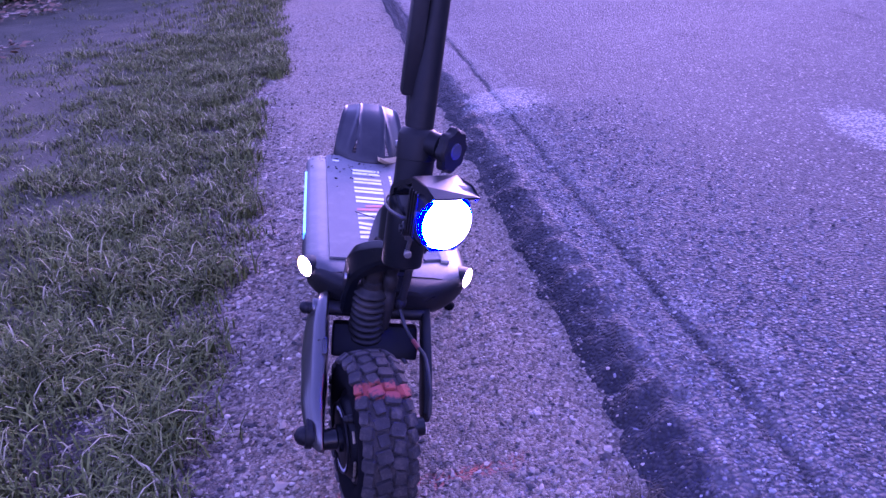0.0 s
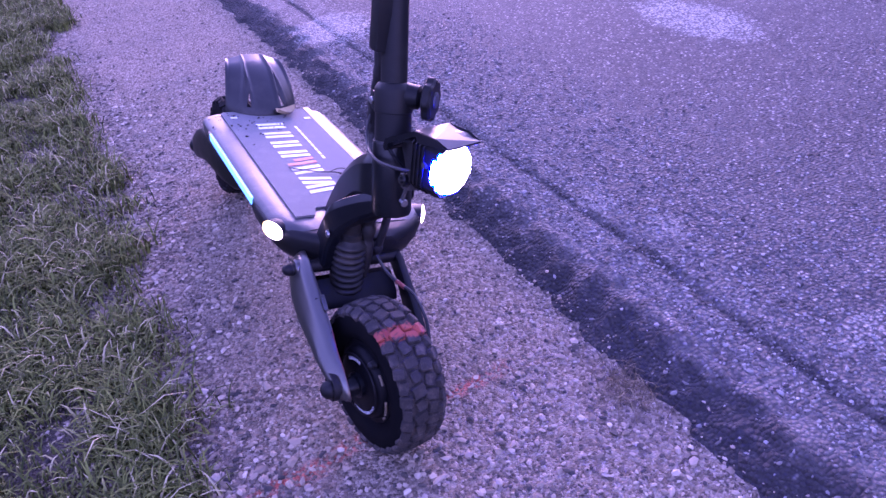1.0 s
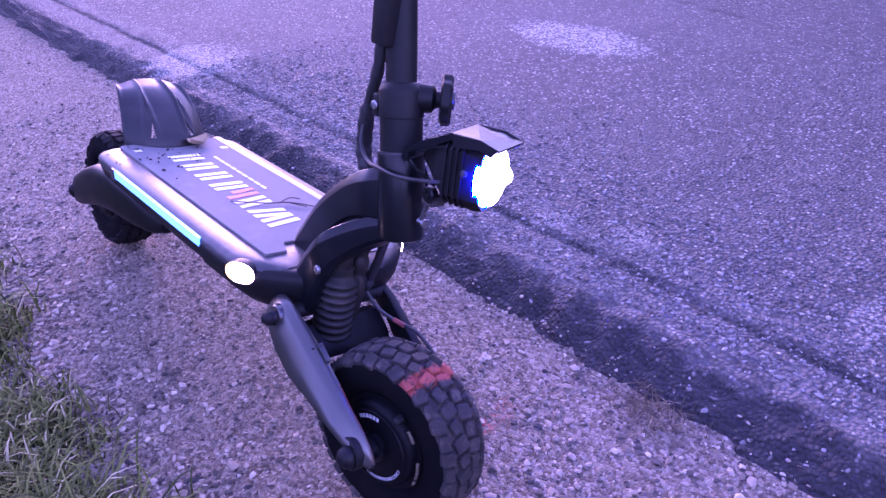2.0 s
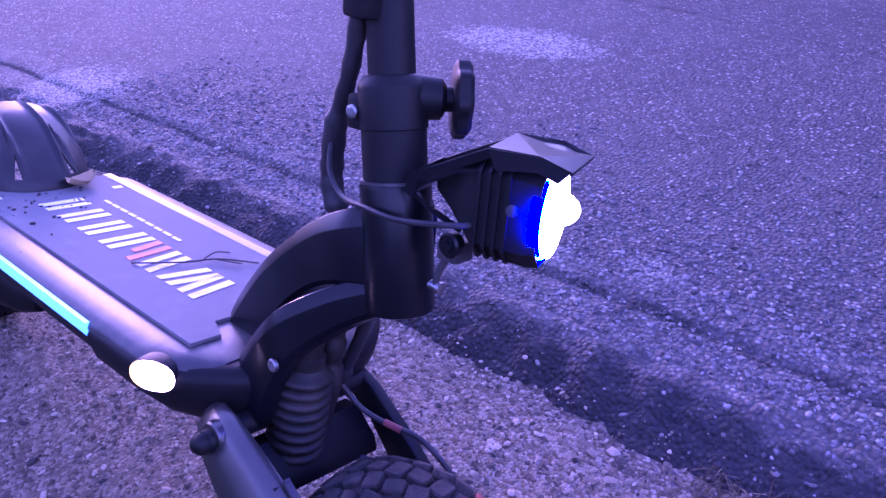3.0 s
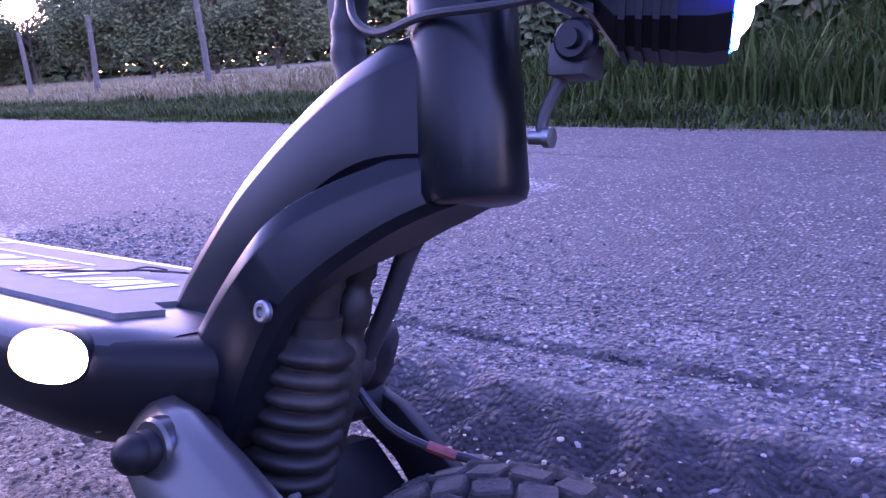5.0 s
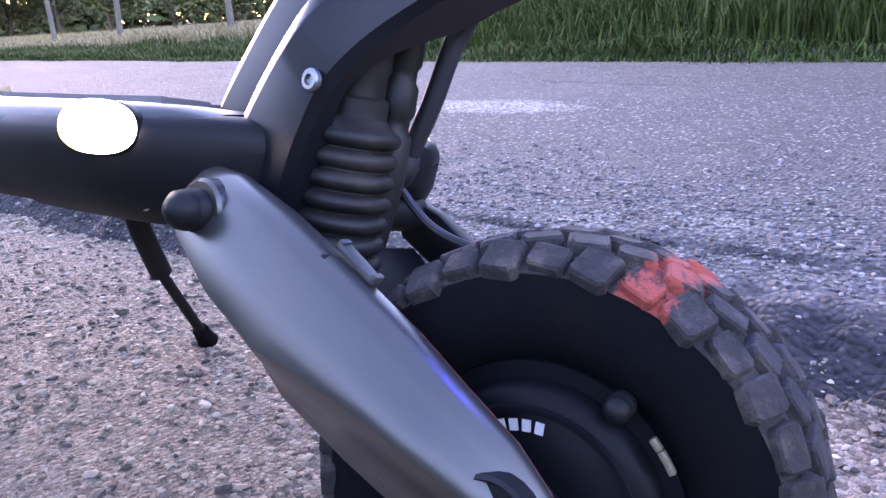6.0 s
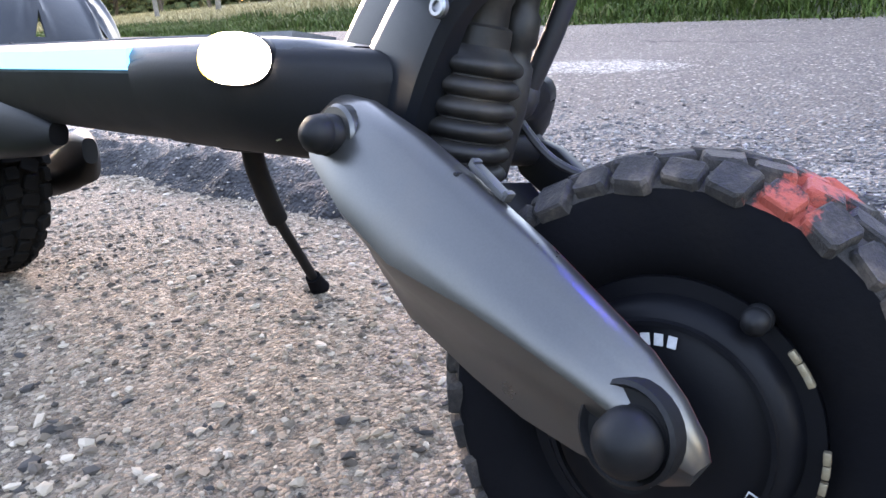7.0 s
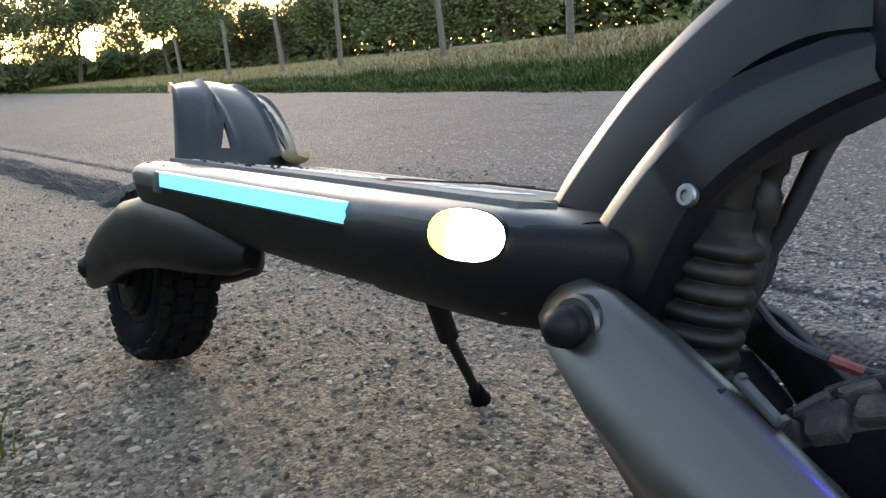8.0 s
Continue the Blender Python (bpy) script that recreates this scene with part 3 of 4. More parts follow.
def wheel(c, lug_meshes, lug_mat):
    tyre = sp("tyre", lathe([(x + 0.1, r) for x, r in TYRE_PROF], (-0.1, 0, 0), (1, 0, 0), 72, True), [RUBBER, lug_mat], "knobbly black off-road tyre with dusty lugs", m=c)
    for f in tyre.data.polygons:
        if math.hypot(f.center.y, f.center.z) > 0.125:
            f.material_index = 1
    n = 34
    for row, (x, r, tilt, ph) in enumerate(((-0.0372, 0.1338, -36, 0.0), (-0.0125, 0.1394, -4, 0.5), (0.0125, 0.1394, 4, 0.0), (0.0372, 0.1338, 36, 0.5))):
        for i in range(n):
            a = 360.0 * (i + ph) / n
            b = part("tread_block", lug_meshes[(i * 5 + row * 3 + i // 7) % 6], tyre)
            b.matrix_basis = pose(0, 0, 0, a) @ pose(x, 0, r, 0, tilt, 0) @ pose(0, 0, 0.0006 * math.sin(i * 7.3 + row), 2 * math.sin(i * 3.1 + row), 0, (14 if row % 2 else -10) + 5 * math.sin(i * 5.7 + row)) @ Matrix.Diagonal(((0.92 if row in (0, 3) else 1.06) * (1.16 if (i + row) % 2 else 0.84), 1.0 + 0.08 * math.sin(i * 2.3 + row), 1, 1))
    hub = sp("motor_hub", lathe([(0.0, 0.02), (0.0, 0.046), (0.002, 0.05), (0.004, 0.064), (0.009, 0.069), (0.016, 0.071), (0.016, 0.080), (0.026, 0.084), (0.08, 0.084), (0.09, 0.080), (0.09, 0.071), (0.098, 0.069), (0.103, 0.064), (0.106, 0.05), (0.106, 0.02)], (-0.053, 0, 0), (1, 0, 0), 56), HUBMAT, "black cast motor hub", m=c)
    sp("hub_ring", lathe([(0, 0.058), (0, 0.0605), (0.0025, 0.0615), (0.004, 0.058)], (-0.0555, 0, 0), (1, 0, 0), 56, True), HUBMAT, parent=hub)
    for s in (-1, 1):
        sp("axle_nut", lathe([(0, 0.024), (0.01, 0.024), (0.012, 0.019), (0.045, 0.016)], (s * 0.05, 0, 0), (s, 0, 0), 24), SATIN, parent=hub)
    return tyre, hub


front_tyre, front_hub = wheel(pose(-0.029, -0.004, 0.133) @ pose(0, 0, 0, 0, -4, 0) @ pose(0, 0, 0, 0, 0, 11), TREAD_MESHES, TREAD)
rear_tyre, rear_hub = wheel(pose(-0.012, 1.205, 0.1425), REAR_MESHES, REARTREAD)
# valve, balance weights and print on the front hub
va = radians(-33)
vp = Vector((-0.060, math.sin(va) * 0.081, math.cos(va) * 0.081))
sp("valve", dome_cap(0.045, vp.y, vp.z, 0.0075, 0.016, -1), BLACK, parent=front_hub)
for i, deg in enumerate((-50, -55, -59, -86, -91, -97, -103, -112)):
    a = radians(deg)
    p = Vector((-0.0475, math.sin(a) * 0.0815, math.cos(a) * 0.0815))
    sp("balance_weight", box(-0.002, 0.002, -0.0018, 0.0018, -0.0034, 0.0034, 0.0008), GOLD, "small tarnished balance weight", parent=front_hub, m=Matrix.Translation(p) @ pose(0, 0, 0, -deg + 90))


def letters(text, radius, start, step, size, mat, name):
    """Characters round the hub, upright when read along the rim."""
    verts, faces = [], []
    for i, ch in enumerate(text):
        cu = bpy.data.curves.new("letter", "FONT")
        cu.body, cu.size, cu.align_x, cu.extrude = ch, size, "CENTER", 0.0003
        ob = bpy.data.objects.new("letter", cu)
        me = ob.to_mesh()
        a = radians(start + step * i)
        sa, ca = math.sin(a), math.cos(a)
        m = Matrix(((0, 0, -1, -0.0537), (-ca, -sa, 0, -sa * radius), (-sa, ca, 0, ca * radius), (0, 0, 0, 1)))
        o = len(verts)
        verts += [m @ v.co for v in me.vertices]
        faces += [tuple(o + j for j in f.vertices) for f in me.polygons]
        ob.to_mesh_clear()
        bpy.data.objects.remove(ob)
        bpy.data.curves.remove(cu)
    return sp(name, (verts, faces), mat, "pale printed serial number", parent=front_hub, smooth=False)


letters("LSA5210002000080311", 0.0520, 112, 4.5, 0.0075, HUBTEXT, "serial_lettering")
for i in range(6):
    a = radians(-6 + i * 8)
    sp("hub_mark", box(-0.0005, 0.0005, -0.0023, 0.0023, -0.0031, 0.0031, 0), HUBTEXT, parent=front_hub, smooth=False,
       m=Matrix.Translation((-0.0535, math.sin(a) * 0.0505, math.cos(a) * 0.0505)) @ pose(0, 0, 0, -math.degrees(a)))

# shock bellows between arms and fork
for x in (-0.038,):
    a, b = Vector((x, 0.160, 0.396)), Vector((x, 0.186, 0.19))
    prof = [(0, 0.012), (0.002, 0.0185), (0.030, 0.0205), (0.034, 0.0185), (0.048, 0.0185), (0.05, 0.022), (0.062, 0.022), (0.064, 0.024)]
    s0, step = 0.068, 0.0142
    for i in range(9):
        prof += [(s0 + step * (i + k), r) for k, r in ((0.0, 0.0275), (0.16, 0.0318), (0.34, 0.0338), (0.58, 0.0338), (0.76, 0.0318), (0.92, 0.0275))]
    prof += [(0.199, 0.022), (0.203, 0.012)]
    sp("shock_bellows", lathe(prof, a, b, 30), SHELL, "ribbed dark rubber shock bellows")
sp("damper", lathe([(0, 0.010), (0.002, 0.013), (0.022, 0.0138), (0.026, 0.0112), (0.034, 0.0112), (0.038, 0.0138), (0.056, 0.0138), (0.06, 0.0112), (0.068, 0.0112), (0.072, 0.014), (0.10, 0.014), (0.15, 0.008)], (-0.008, 0.152, 0.395), (-0.008, 0.168, 0.25), 20), SHELL, "dark steering damper behind the bellows")
sp("arm_bridge", beam([(0.205, 0.238), (0.185, 0.240), (0.150, 0.212), (0.145, 0.195), (0.16, 0.185), (0.205, 0.205)], -0.10, 0.06, 0.005), HUBMAT)
sp("arm_axle", lathe([(0, 0.014), (0.19, 0.014)], (-0.12, 0.198, 0.266), (1, 0.198, 0.266), 18), BLACK)

# cables
sp("main_cable", tube([(0.02, 0.10, 0.432), (0.020, 0.130, 0.396), (0.020, 0.149, 0.348), (0.019, 0.168, 0.306)], 0.0075, 12), CABLE, "thick black cable sleeve")
sp("cable_boot", lathe([(0, 0.009), (0.008, 0.0115), (0.018, 0.0105), (0.026, 0.005)], (0.0185, 0.166, 0.312), (0.0165, 0.178, 0.28), 16), CABLE)
sp("brake_cable", tube([(0.0175, 0.174, 0.290), (0.03, 0.15, 0.262), (0.045, 0.118, 0.248), (0.062, 0.08, 0.24), (0.068, 0.03, 0.21), (0.07, 0.008, 0.16)], 0.0034, 8), CABLE, "thin black brake cable")
sp("cable_sleeve", tube([(0.043, 0.122, 0.25), (0.052, 0.103, 0.245)], 0.0042, 8, 2), REDPAINT, "red cable end")
sp("motor_cable", tube([(0.021, 0.175, 0.294), (0.005, 0.195, 0.265), (0.0, 0.197, 0.235), (0.01, 0.175, 0.21), (0.04, 0.14, 0.19)], 0.0042, 8), CABLE)
sp("cable_loom", tube([(-0.02, 0.135, 0.90), (-0.02, 0.133, 0.76), (-0.015, 0.137, 0.69), (-0.01, 0.152, 0.64), (-0.005, 0.172, 0.595), (0.0, 0.182, 0.552), (0.0, 0.18, 0.52), (0.0, 0.162, 0.49)],
   lambda q: 0.0092 + 0.0032 * (0.55 < q < 0.95) + 0.0008 * math.sin(70 * q), 12), CABLE, "bundled black cable loom")
sp("lamp_cable", tube([(-0.006, 0.176, 0.585), (-0.02, 0.162, 0.548), (-0.03, 0.13, 0.53), (-0.044, 0.08, 0.534), (-0.045, 0.035, 0.535), (-0.03, -0.02, 0.543), (-0.012, -0.03, 0.545)], 0.0028, 8), CABLE, "thin black lamp cable")

# side stand
ks = sp("side_stand", join(tube([(0.06, 0.585, 0.255), (0.075, 0.592, 0.215), (0.115, 0.605, 0.155)], 0.0125, 14), tube([(0.112, 0.604, 0.158), (0.209, 0.648, 0.064)], 0.0065, 12)), BLACK, "black folding side stand")
sp("rubber_foot", tube([(0.202, 0.645, 0.071), (0.215, 0.651, 0.058), (0.2215, 0.654, 0.052)], lambda q: 0.010 + 0.004 * q, 14, 3), RUBBER, parent=ks)
sp("stand_bracket", box(0.035, 0.085, 0.56, 0.61, 0.236, 0.262, 0.005), BLACK, parent=ks)

# rear arms, axle caps and mudguard
rear_st = [(0.118, 0.66, 0.245, 85, 0.012, 0.010, 0), (0.124, 0.70, 0.247, 85, 0.028, 0.018, 0), (0.130, 0.78, 0.250, 84, 0.040, 0.024, 0), (0.131, 0.90, 0.245, 82, 0.047, 0.026, 0),
           (0.130, 1.0, 0.228, 76, 0.047, 0.025, 0), (0.127, 1.09, 0.195, 68, 0.043, 0.023, 0), (0.123, 1.16, 0.165, 64, 0.036, 0.02, 0), (0.118, 1.205, 0.145, 62, 0.028, 0.014, 0), (0.115, 1.232, 0.134, 62, 0.012, 0.006, 0)]
for s in (-1, 1):
    far_st = [(0.082, 1.05, 0.205, 74, 0.02, 0.012, 0)] + [(st[0] - 0.035, *st[1:]) for st in rear_st[5:]]
    a = sp("swing_arm", arm(rear_st if s < 0 else far_st, s), REARBLACK, "dark rear swing arm cover", angle=50)
    sp("axle_cap", dome_cap(0.112 if s < 0 else 0.10, 1.182, 0.157, 0.0205, 0.036, s), REARBLACK, parent=a)
NU, NV = 48, 16
fv, ff = [], []
for layer in (0.0, -0.005):
    for j in range(NV + 1):
        v = j / NV
        y = 0.880 + 0.182 * v
        h = 0.110 * math.sin(min(1.0, v * 1.02) * math.pi / 2) ** 0.85 + 0.002
        hw = 0.094 - 0.027 * v
        for i in range(NU + 1):
            u = -1 + 2 * i / NU
            au = abs(u)
            # a rim along each side and the top; ribs that fork round a hole near the deck
            fork = 0.16 * max(0.0, 1 - v / 0.62)
            rib = max(math.exp(-((au - 0.985) / 0.05) ** 2), 0.85 * math.exp(-((au - 0.50 + fork + 0.10 * v) / 0.045) ** 2), 0.85 * math.exp(-((au - 0.50 - fork + 0.10 * v) / 0.045) ** 2), 0.5 * math.exp(-((v - 0.985) / 0.05) ** 2))
            crown = 0.014 * (1 - u * u) * (0.3 + 0.7 * v)
            fv.append(Vector((hw * u, y + 0.070 * au ** 2.5 * (1 - v), DECK_TOP + 0.002 + h - 0.014 * v + crown + (0.0085 * rib * min(1, 4 * v + 0.1) if layer == 0 else 0) + layer)))
W = NU + 1
K = W * (NV + 1)


def vent(i, j):
    """Triangular holes beside the outer ribs: 1 for a hole, 2 and 3 for its slanting rim."""
    for lo, hi, slant in ((10, 13, 2), (34, 37, 3)):
        if j in (1, 2, 3) and lo <= i <= hi:
            k = i - lo if slant == 2 else hi - i
            return 1 if k > j else slant if k == j else 0
    return 0


for j in range(NV):
    for i in range(NU):
        p = (j * W + i, j * W + i + 1, (j + 1) * W + i + 1, (j + 1) * W + i)
        hole = vent(i, j)
        if hole == 1:
            continue
        if hole:
            p = (p[0], p[2], p[3]) if hole == 2 else (p[1], p[2], p[3])
        ff += [p, tuple(K + q for q in reversed(p))]
rim = [i for i in range(W)] + [j * W + NU for j in range(1, NV + 1)] + [NV * W + i for i in range(NU - 1, -1, -1)] + [j * W for j in range(NV - 1, 0, -1)]
for a, b in zip(rim, rim[1:] + rim[:1]):
    ff.append((a, b, K + b, K + a))
sp("rear_footrest", (fv, ff), FOOTREST, "ribbed dark plastic rear kick plate", angle=60)
sp("deck_tail", beam([(0.93, 0.258), (0.93, 0.325), (1.0, 0.322), (1.05, 0.30), (1.05, 0.27), (1.0, 0.25)], -0.06, 0.06, 0.006), BLACK)

# ---- ground ----
def ground_mat(name, build):
    m, t, b = nodes_of(name)
    build(t, b, coords(t, "world"))
    return m


def gravel_nodes(t, b, v):
    big = noise_of(t, v, 2.2, 5.0)
    mid = noise_of(t, v, 24.0, 6.0, 0.7)
    vor = t.nodes.new("ShaderNodeTexVoronoi")
    vor.inputs["Scale"].default_value = 150.0
    t.links.new(v, vor.inputs["Vector"])
    vor2 = t.nodes.new("ShaderNodeTexVoronoi")
    vor2.inputs["Scale"].default_value = 330.0
    t.links.new(v, vor2.inputs["Vector"])
    sand = ramp(t, mid, [(0.25, (0.12, 0.082, 0.053)), (0.55, (0.25, 0.184, 0.124)), (0.8, (0.40, 0.31, 0.22))])
    grains = ramp(t, vor.outputs["Color"], [(0.12, (0.035, 0.027, 0.021)), (0.45, (0.20, 0.152, 0.108)), (0.9, (0.50, 0.41, 0.315))])
    col = mix(t, 0.72, sand, grains)
    col = mix(t, maths(t, "MULTIPLY", ramp(t, big, [(0.45, 0.0), (0.7, 1.0)]), 0.45), col, (0.16, 0.135, 0.11))
    sep = t.nodes.new("ShaderNodeSeparateXYZ")
    t.links.new(v, sep.inputs[0])
    # soil where the grass creeps over the path, darkened for shade between clumps
    soil_shade = maths(t, "MULTIPLY", maths(t, "LESS_THAN", maths(t, "ADD", sep.outputs[0], maths(t, "MULTIPLY", maths(t, "SUBTRACT", noise_of(t, v, 7.0, 6.0, 0.75), 0.5), 0.5)), -0.47), 0.75)
    col = mix(t, soil_shade, col, (0.04, 0.032, 0.02))
    # sprayed red line across the path, broken up by the stones
    wob = maths(t, "MULTIPLY", noise_of(t, v, 9.0, 3.0), 0.06)
    line = maths(t, "SUBTRACT", maths(t, "ADD", sep.outputs[1], wob), maths(t, "ADD", maths(t, "MULTIPLY", sep.outputs[0], 0.12), 1.215))
    band = ramp(t, maths(t, "ABSOLUTE", line), [(0.005, 1.0), (0.03, 0.0)])
    ends = ramp(t, maths(t, "ABSOLUTE", sep.outputs[0]), [(0.24, 1.0), (0.32, 0.0)])
    speck = ramp(t, noise_of(t, v, 70.0, 4.0, 0.7), [(0.46, 0.0), (0.58, 1.0)])
    mask = maths(t, "MULTIPLY", maths(t, "MULTIPLY", band, ends), maths(t, "MULTIPLY", speck, 0.75))
    t.links.new(mix(t, mask, col, (0.6, 0.09, 0.05)), b.inputs["Base Color"])
    b.inputs["Roughness"].default_value = 0.92
    h = maths(t, "ADD", maths(t, "MULTIPLY", vor.outputs["Distance"], -0.9), maths(t, "ADD", maths(t, "MULTIPLY", vor2.outputs["Distance"], -0.4), mid))
    bump(t, b, h, 1.0, 0.013)


def asphalt_nodes(t, b, v):
    vor = t.nodes.new("ShaderNodeTexVoronoi")
    vor.inputs["Scale"].default_value = 105.0
    t.links.new(v, vor.inputs["Vector"])
    mid = noise_of(t, v, 30.0, 6.0, 0.7)
    big = noise_of(t, v, 1.6, 5.0)
    stones = ramp(t, vor.outputs["Color"], [(0.12, (0.022, 0.02, 0.019)), (0.45, (0.062, 0.055, 0.051)), (0.72, (0.19, 0.169, 0.153)), (0.91, (0.6, 0.55, 0.50))])
    col = mix(t, ramp(t, vor.outputs["Distance"], [(0.25, 0.0), (0.6, 1.0)]), stones, (0.055, 0.052, 0.052))
    col = mix(t, maths(t, "MULTIPLY", ramp(t, mid, [(0.45, 0.0), (0.75, 1.0)]), 0.4), col, (0.20, 0.178, 0.158))
    sep = t.nodes.new("ShaderNodeSeparateXYZ")
    t.links.new(v, sep.inputs[0])
    # dusty shoulder and worn grey wheel track
    dust = ramp(t, maths(t, "ADD", sep.outputs[0], maths(t, "MULTIPLY", noise_of(t, v, 5.0, 5.0, 0.65), 0.35)), [(0.72, 0.0), (0.80, 1.0), (0.98, 0.9), (1.25, 0.0)])
    patch = maths(t, "MULTIPLY", dust, ramp(t, noise_of(t, v, 11.0, 5.0, 0.7), [(0.38, 0.05), (0.68, 0.55)]))
    col = mix(t, patch, col, (0.235, 0.212, 0.19))
    col = mix(t, maths(t, "MULTIPLY", ramp(t, big, [(0.4, 0.0), (0.7, 1.0)]), 0.35), col, (0.15, 0.135, 0.125))
    # dark asphalt on the broken edge, with the slope's shade in its colour
    brk = ramp(t, maths(t, "ADD", sep.outputs[0], maths(t, "MULTIPLY", maths(t, "SUBTRACT", noise_of(t, v, 8.0, 6.0, 0.7), 0.5), 0.24)), [(0.555, 1.0), (0.60, 0.0)])
    col = mix(t, maths(t, "MULTIPLY", brk, 0.88), col, (0.022, 0.021, 0.023))
    wav = maths(t, "MULTIPLY", maths(t, "SUBTRACT", noise_of(t, v, 7.0, 6.0, 0.7), 0.5), 0.09)
    crack = ramp(t, maths(t, "ABSOLUTE", maths(t, "ADD", maths(t, "SUBTRACT", sep.outputs[0], 0.722), wav)), [(0.004, 1.0), (0.016, 0.0)])
    far = maths(t, "SUBTRACT", maths(t, "ADD", sep.outputs[0], maths(t, "MULTIPLY", wav, 2.0)), maths(t, "ADD", maths(t, "MULTIPLY", sep.outputs[1], 0.22), 1.98))
    crack2 = maths(t, "MULTIPLY", ramp(t, maths(t, "ABSOLUTE", far), [(0.005, 1.0), (0.02, 0.0)]), ramp(t, noise_of(t, v, 3.0, 3.0), [(0.45, 0.0), (0.55, 1.0)]))
    col = mix(t, maths(t, "MULTIPLY", maths(t, "MAXIMUM", crack, crack2), 0.8), col, (0.02, 0.019, 0.02))
    # pale worn spots and remains of white paint
    for cx, cy, rx, ry, k, c in ((0.775, 1.574, 0.05, 0.06, 0.8, (0.36, 0.33, 0.29)), (0.834, 1.379, 0.055, 0.06, 0.8, (0.38, 0.34, 0.29)), (0.90, 0.82, 0.09, 0.10, 0.7, (0.4, 0.37, 0.33)),
                                 (0.75, 3.52, 0.19, 0.24, 0.85, (0.5, 0.47, 0.43)), (1.87, 2.5, 0.15, 0.34, 0.75, (0.6, 0.58, 0.55)), (0.66, 2.2, 0.05, 0.25, 0.5, (0.36, 0.33, 0.29))):
        dx = maths(t, "POWER", maths(t, "ABSOLUTE", maths(t, "DIVIDE", maths(t, "SUBTRACT", sep.outputs[0], cx), rx)), 2.0)
        dy = maths(t, "POWER", maths(t, "ABSOLUTE", maths(t, "DIVIDE", maths(t, "SUBTRACT", sep.outputs[1], cy), ry)), 2.0)
        d = maths(t, "ADD", maths(t, "ADD", dx, dy), maths(t, "MULTIPLY", maths(t, "SUBTRACT", noise_of(t, v, 26.0, 8.0, 0.8), 0.5), 5.0))
        col = mix(t, maths(t, "MULTIPLY", maths(t, "MULTIPLY", ramp(t, d, [(0.55, 1.0), (1.0, 0.0)]), ramp(t, vor.outputs["Distance"], [(0.3, 1.0), (0.62, 0.1)])), k), col, c)
    t.links.new(col, b.inputs["Base Color"])
    b.inputs["Roughness"].default_value = 0.85
    bump(t, b, maths(t, "ADD", maths(t, "MULTIPLY", vor.outputs["Distance"], -1.0), maths(t, "MULTIPLY", mid, 0.6)), 1.0, 0.017)


def soil_nodes(t, b, v):
    big = noise_of(t, v, 3.0, 6.0)
    fine = noise_of(t, v, 60.0, 5.0, 0.7)
    col = mix(t, ramp(t, big, [(0.4, 0.0), (0.65, 1.0)]), (0.06, 0.055, 0.03), (0.11, 0.09, 0.055))
    col = mix(t, ramp(t, fine, [(0.45, 0.0), (0.7, 1.0)]), col, (0.045, 0.065, 0.02))
    # dry straw-coloured cover out in the field
    sep = t.nodes.new("ShaderNodeSeparateXYZ")
    t.links.new(v, sep.inputs[0])
    out = maths(t, "SUBTRACT", maths(t, "SUBTRACT", sep.outputs[0], maths(t, "MULTIPLY", sep.outputs[1], 0.115)), maths(t, "MULTIPLY", big, 1.6))
    dry = mix(t, fine, (0.14, 0.115, 0.055), (0.27, 0.22, 0.115))
    col = mix(t, ramp(t, maths(t, "MULTIPLY", out, 0.1), [(0.36, 0.0), (0.46, 1.0)]), col, dry)
    t.links.new(col, b.inputs["Base Color"])
    b.inputs["Roughness"].default_value = 0.95
    bump(t, b, fine, 0.8, 0.02)


GRAVEL = ground_mat("gravel_path", gravel_nodes)
ASPHALT = ground_mat("worn_asphalt", asphalt_nodes)
SOIL = ground_mat("grassy_soil", soil_nodes)


def blade_mat(name, low, high, dry, dry_at):
    m, t, b = nodes_of(name)
    g = t.nodes.new("ShaderNodeNewGeometry")
    c = ramp(t, g.outputs["Random Per Island"], [(0.0, low), (dry_at, high), (min(1.0, dry_at + 0.08), dry), (1.0, dry)])
    t.links.new(c, b.inputs["Base Color"])
    b.inputs["Roughness"].default_value = 0.75
    b.inputs["Specular IOR Level"].default_value = 0.12
    return m


GRASS = blade_mat("grass_blades", (0.022, 0.034, 0.008), (0.15, 0.178, 0.042), (0.42, 0.37, 0.2), 0.87)
VERGE = blade_mat("verge_grass", (0.02, 0.036, 0.007), (0.058, 0.09, 0.018), (0.12, 0.11, 0.045), 0.93)
DRY = blade_mat("dry_grass", (0.14, 0.115, 0.052), (0.27, 0.225, 0.115), (0.36, 0.295, 0.165), 0.75)
STRAW = blade_mat("brown_straw", (0.05, 0.038, 0.025), (0.15, 0.115, 0.07), (0.3, 0.24, 0.15), 0.8)
LITTER = blade_mat("leaf_litter", (0.16, 0.085, 0.05), (0.3, 0.19, 0.12), (0.42, 0.31, 0.22), 0.75)
LEAFMAT = blade_mat("tree_leaves", (0.05, 0.07, 0.03), (0.12, 0.145, 0.06), (0.16, 0.145, 0.07), 0.85)
BARK = paint("bark", (0.07, 0.055, 0.045), 0.9, 0, 60, dirt=(0.12, 0.11, 0.1), dirt_amount=0.5, bumps=0.5)
POSTWOOD = paint("grey_post_wood", (0.10, 0.09, 0.077), 0.85, 0, 80, dirt_amount=0.5, bumps=0.4)
PEBBLE, _t, _b = nodes_of("pebbles")
_g = _t.nodes.new("ShaderNodeNewGeometry")
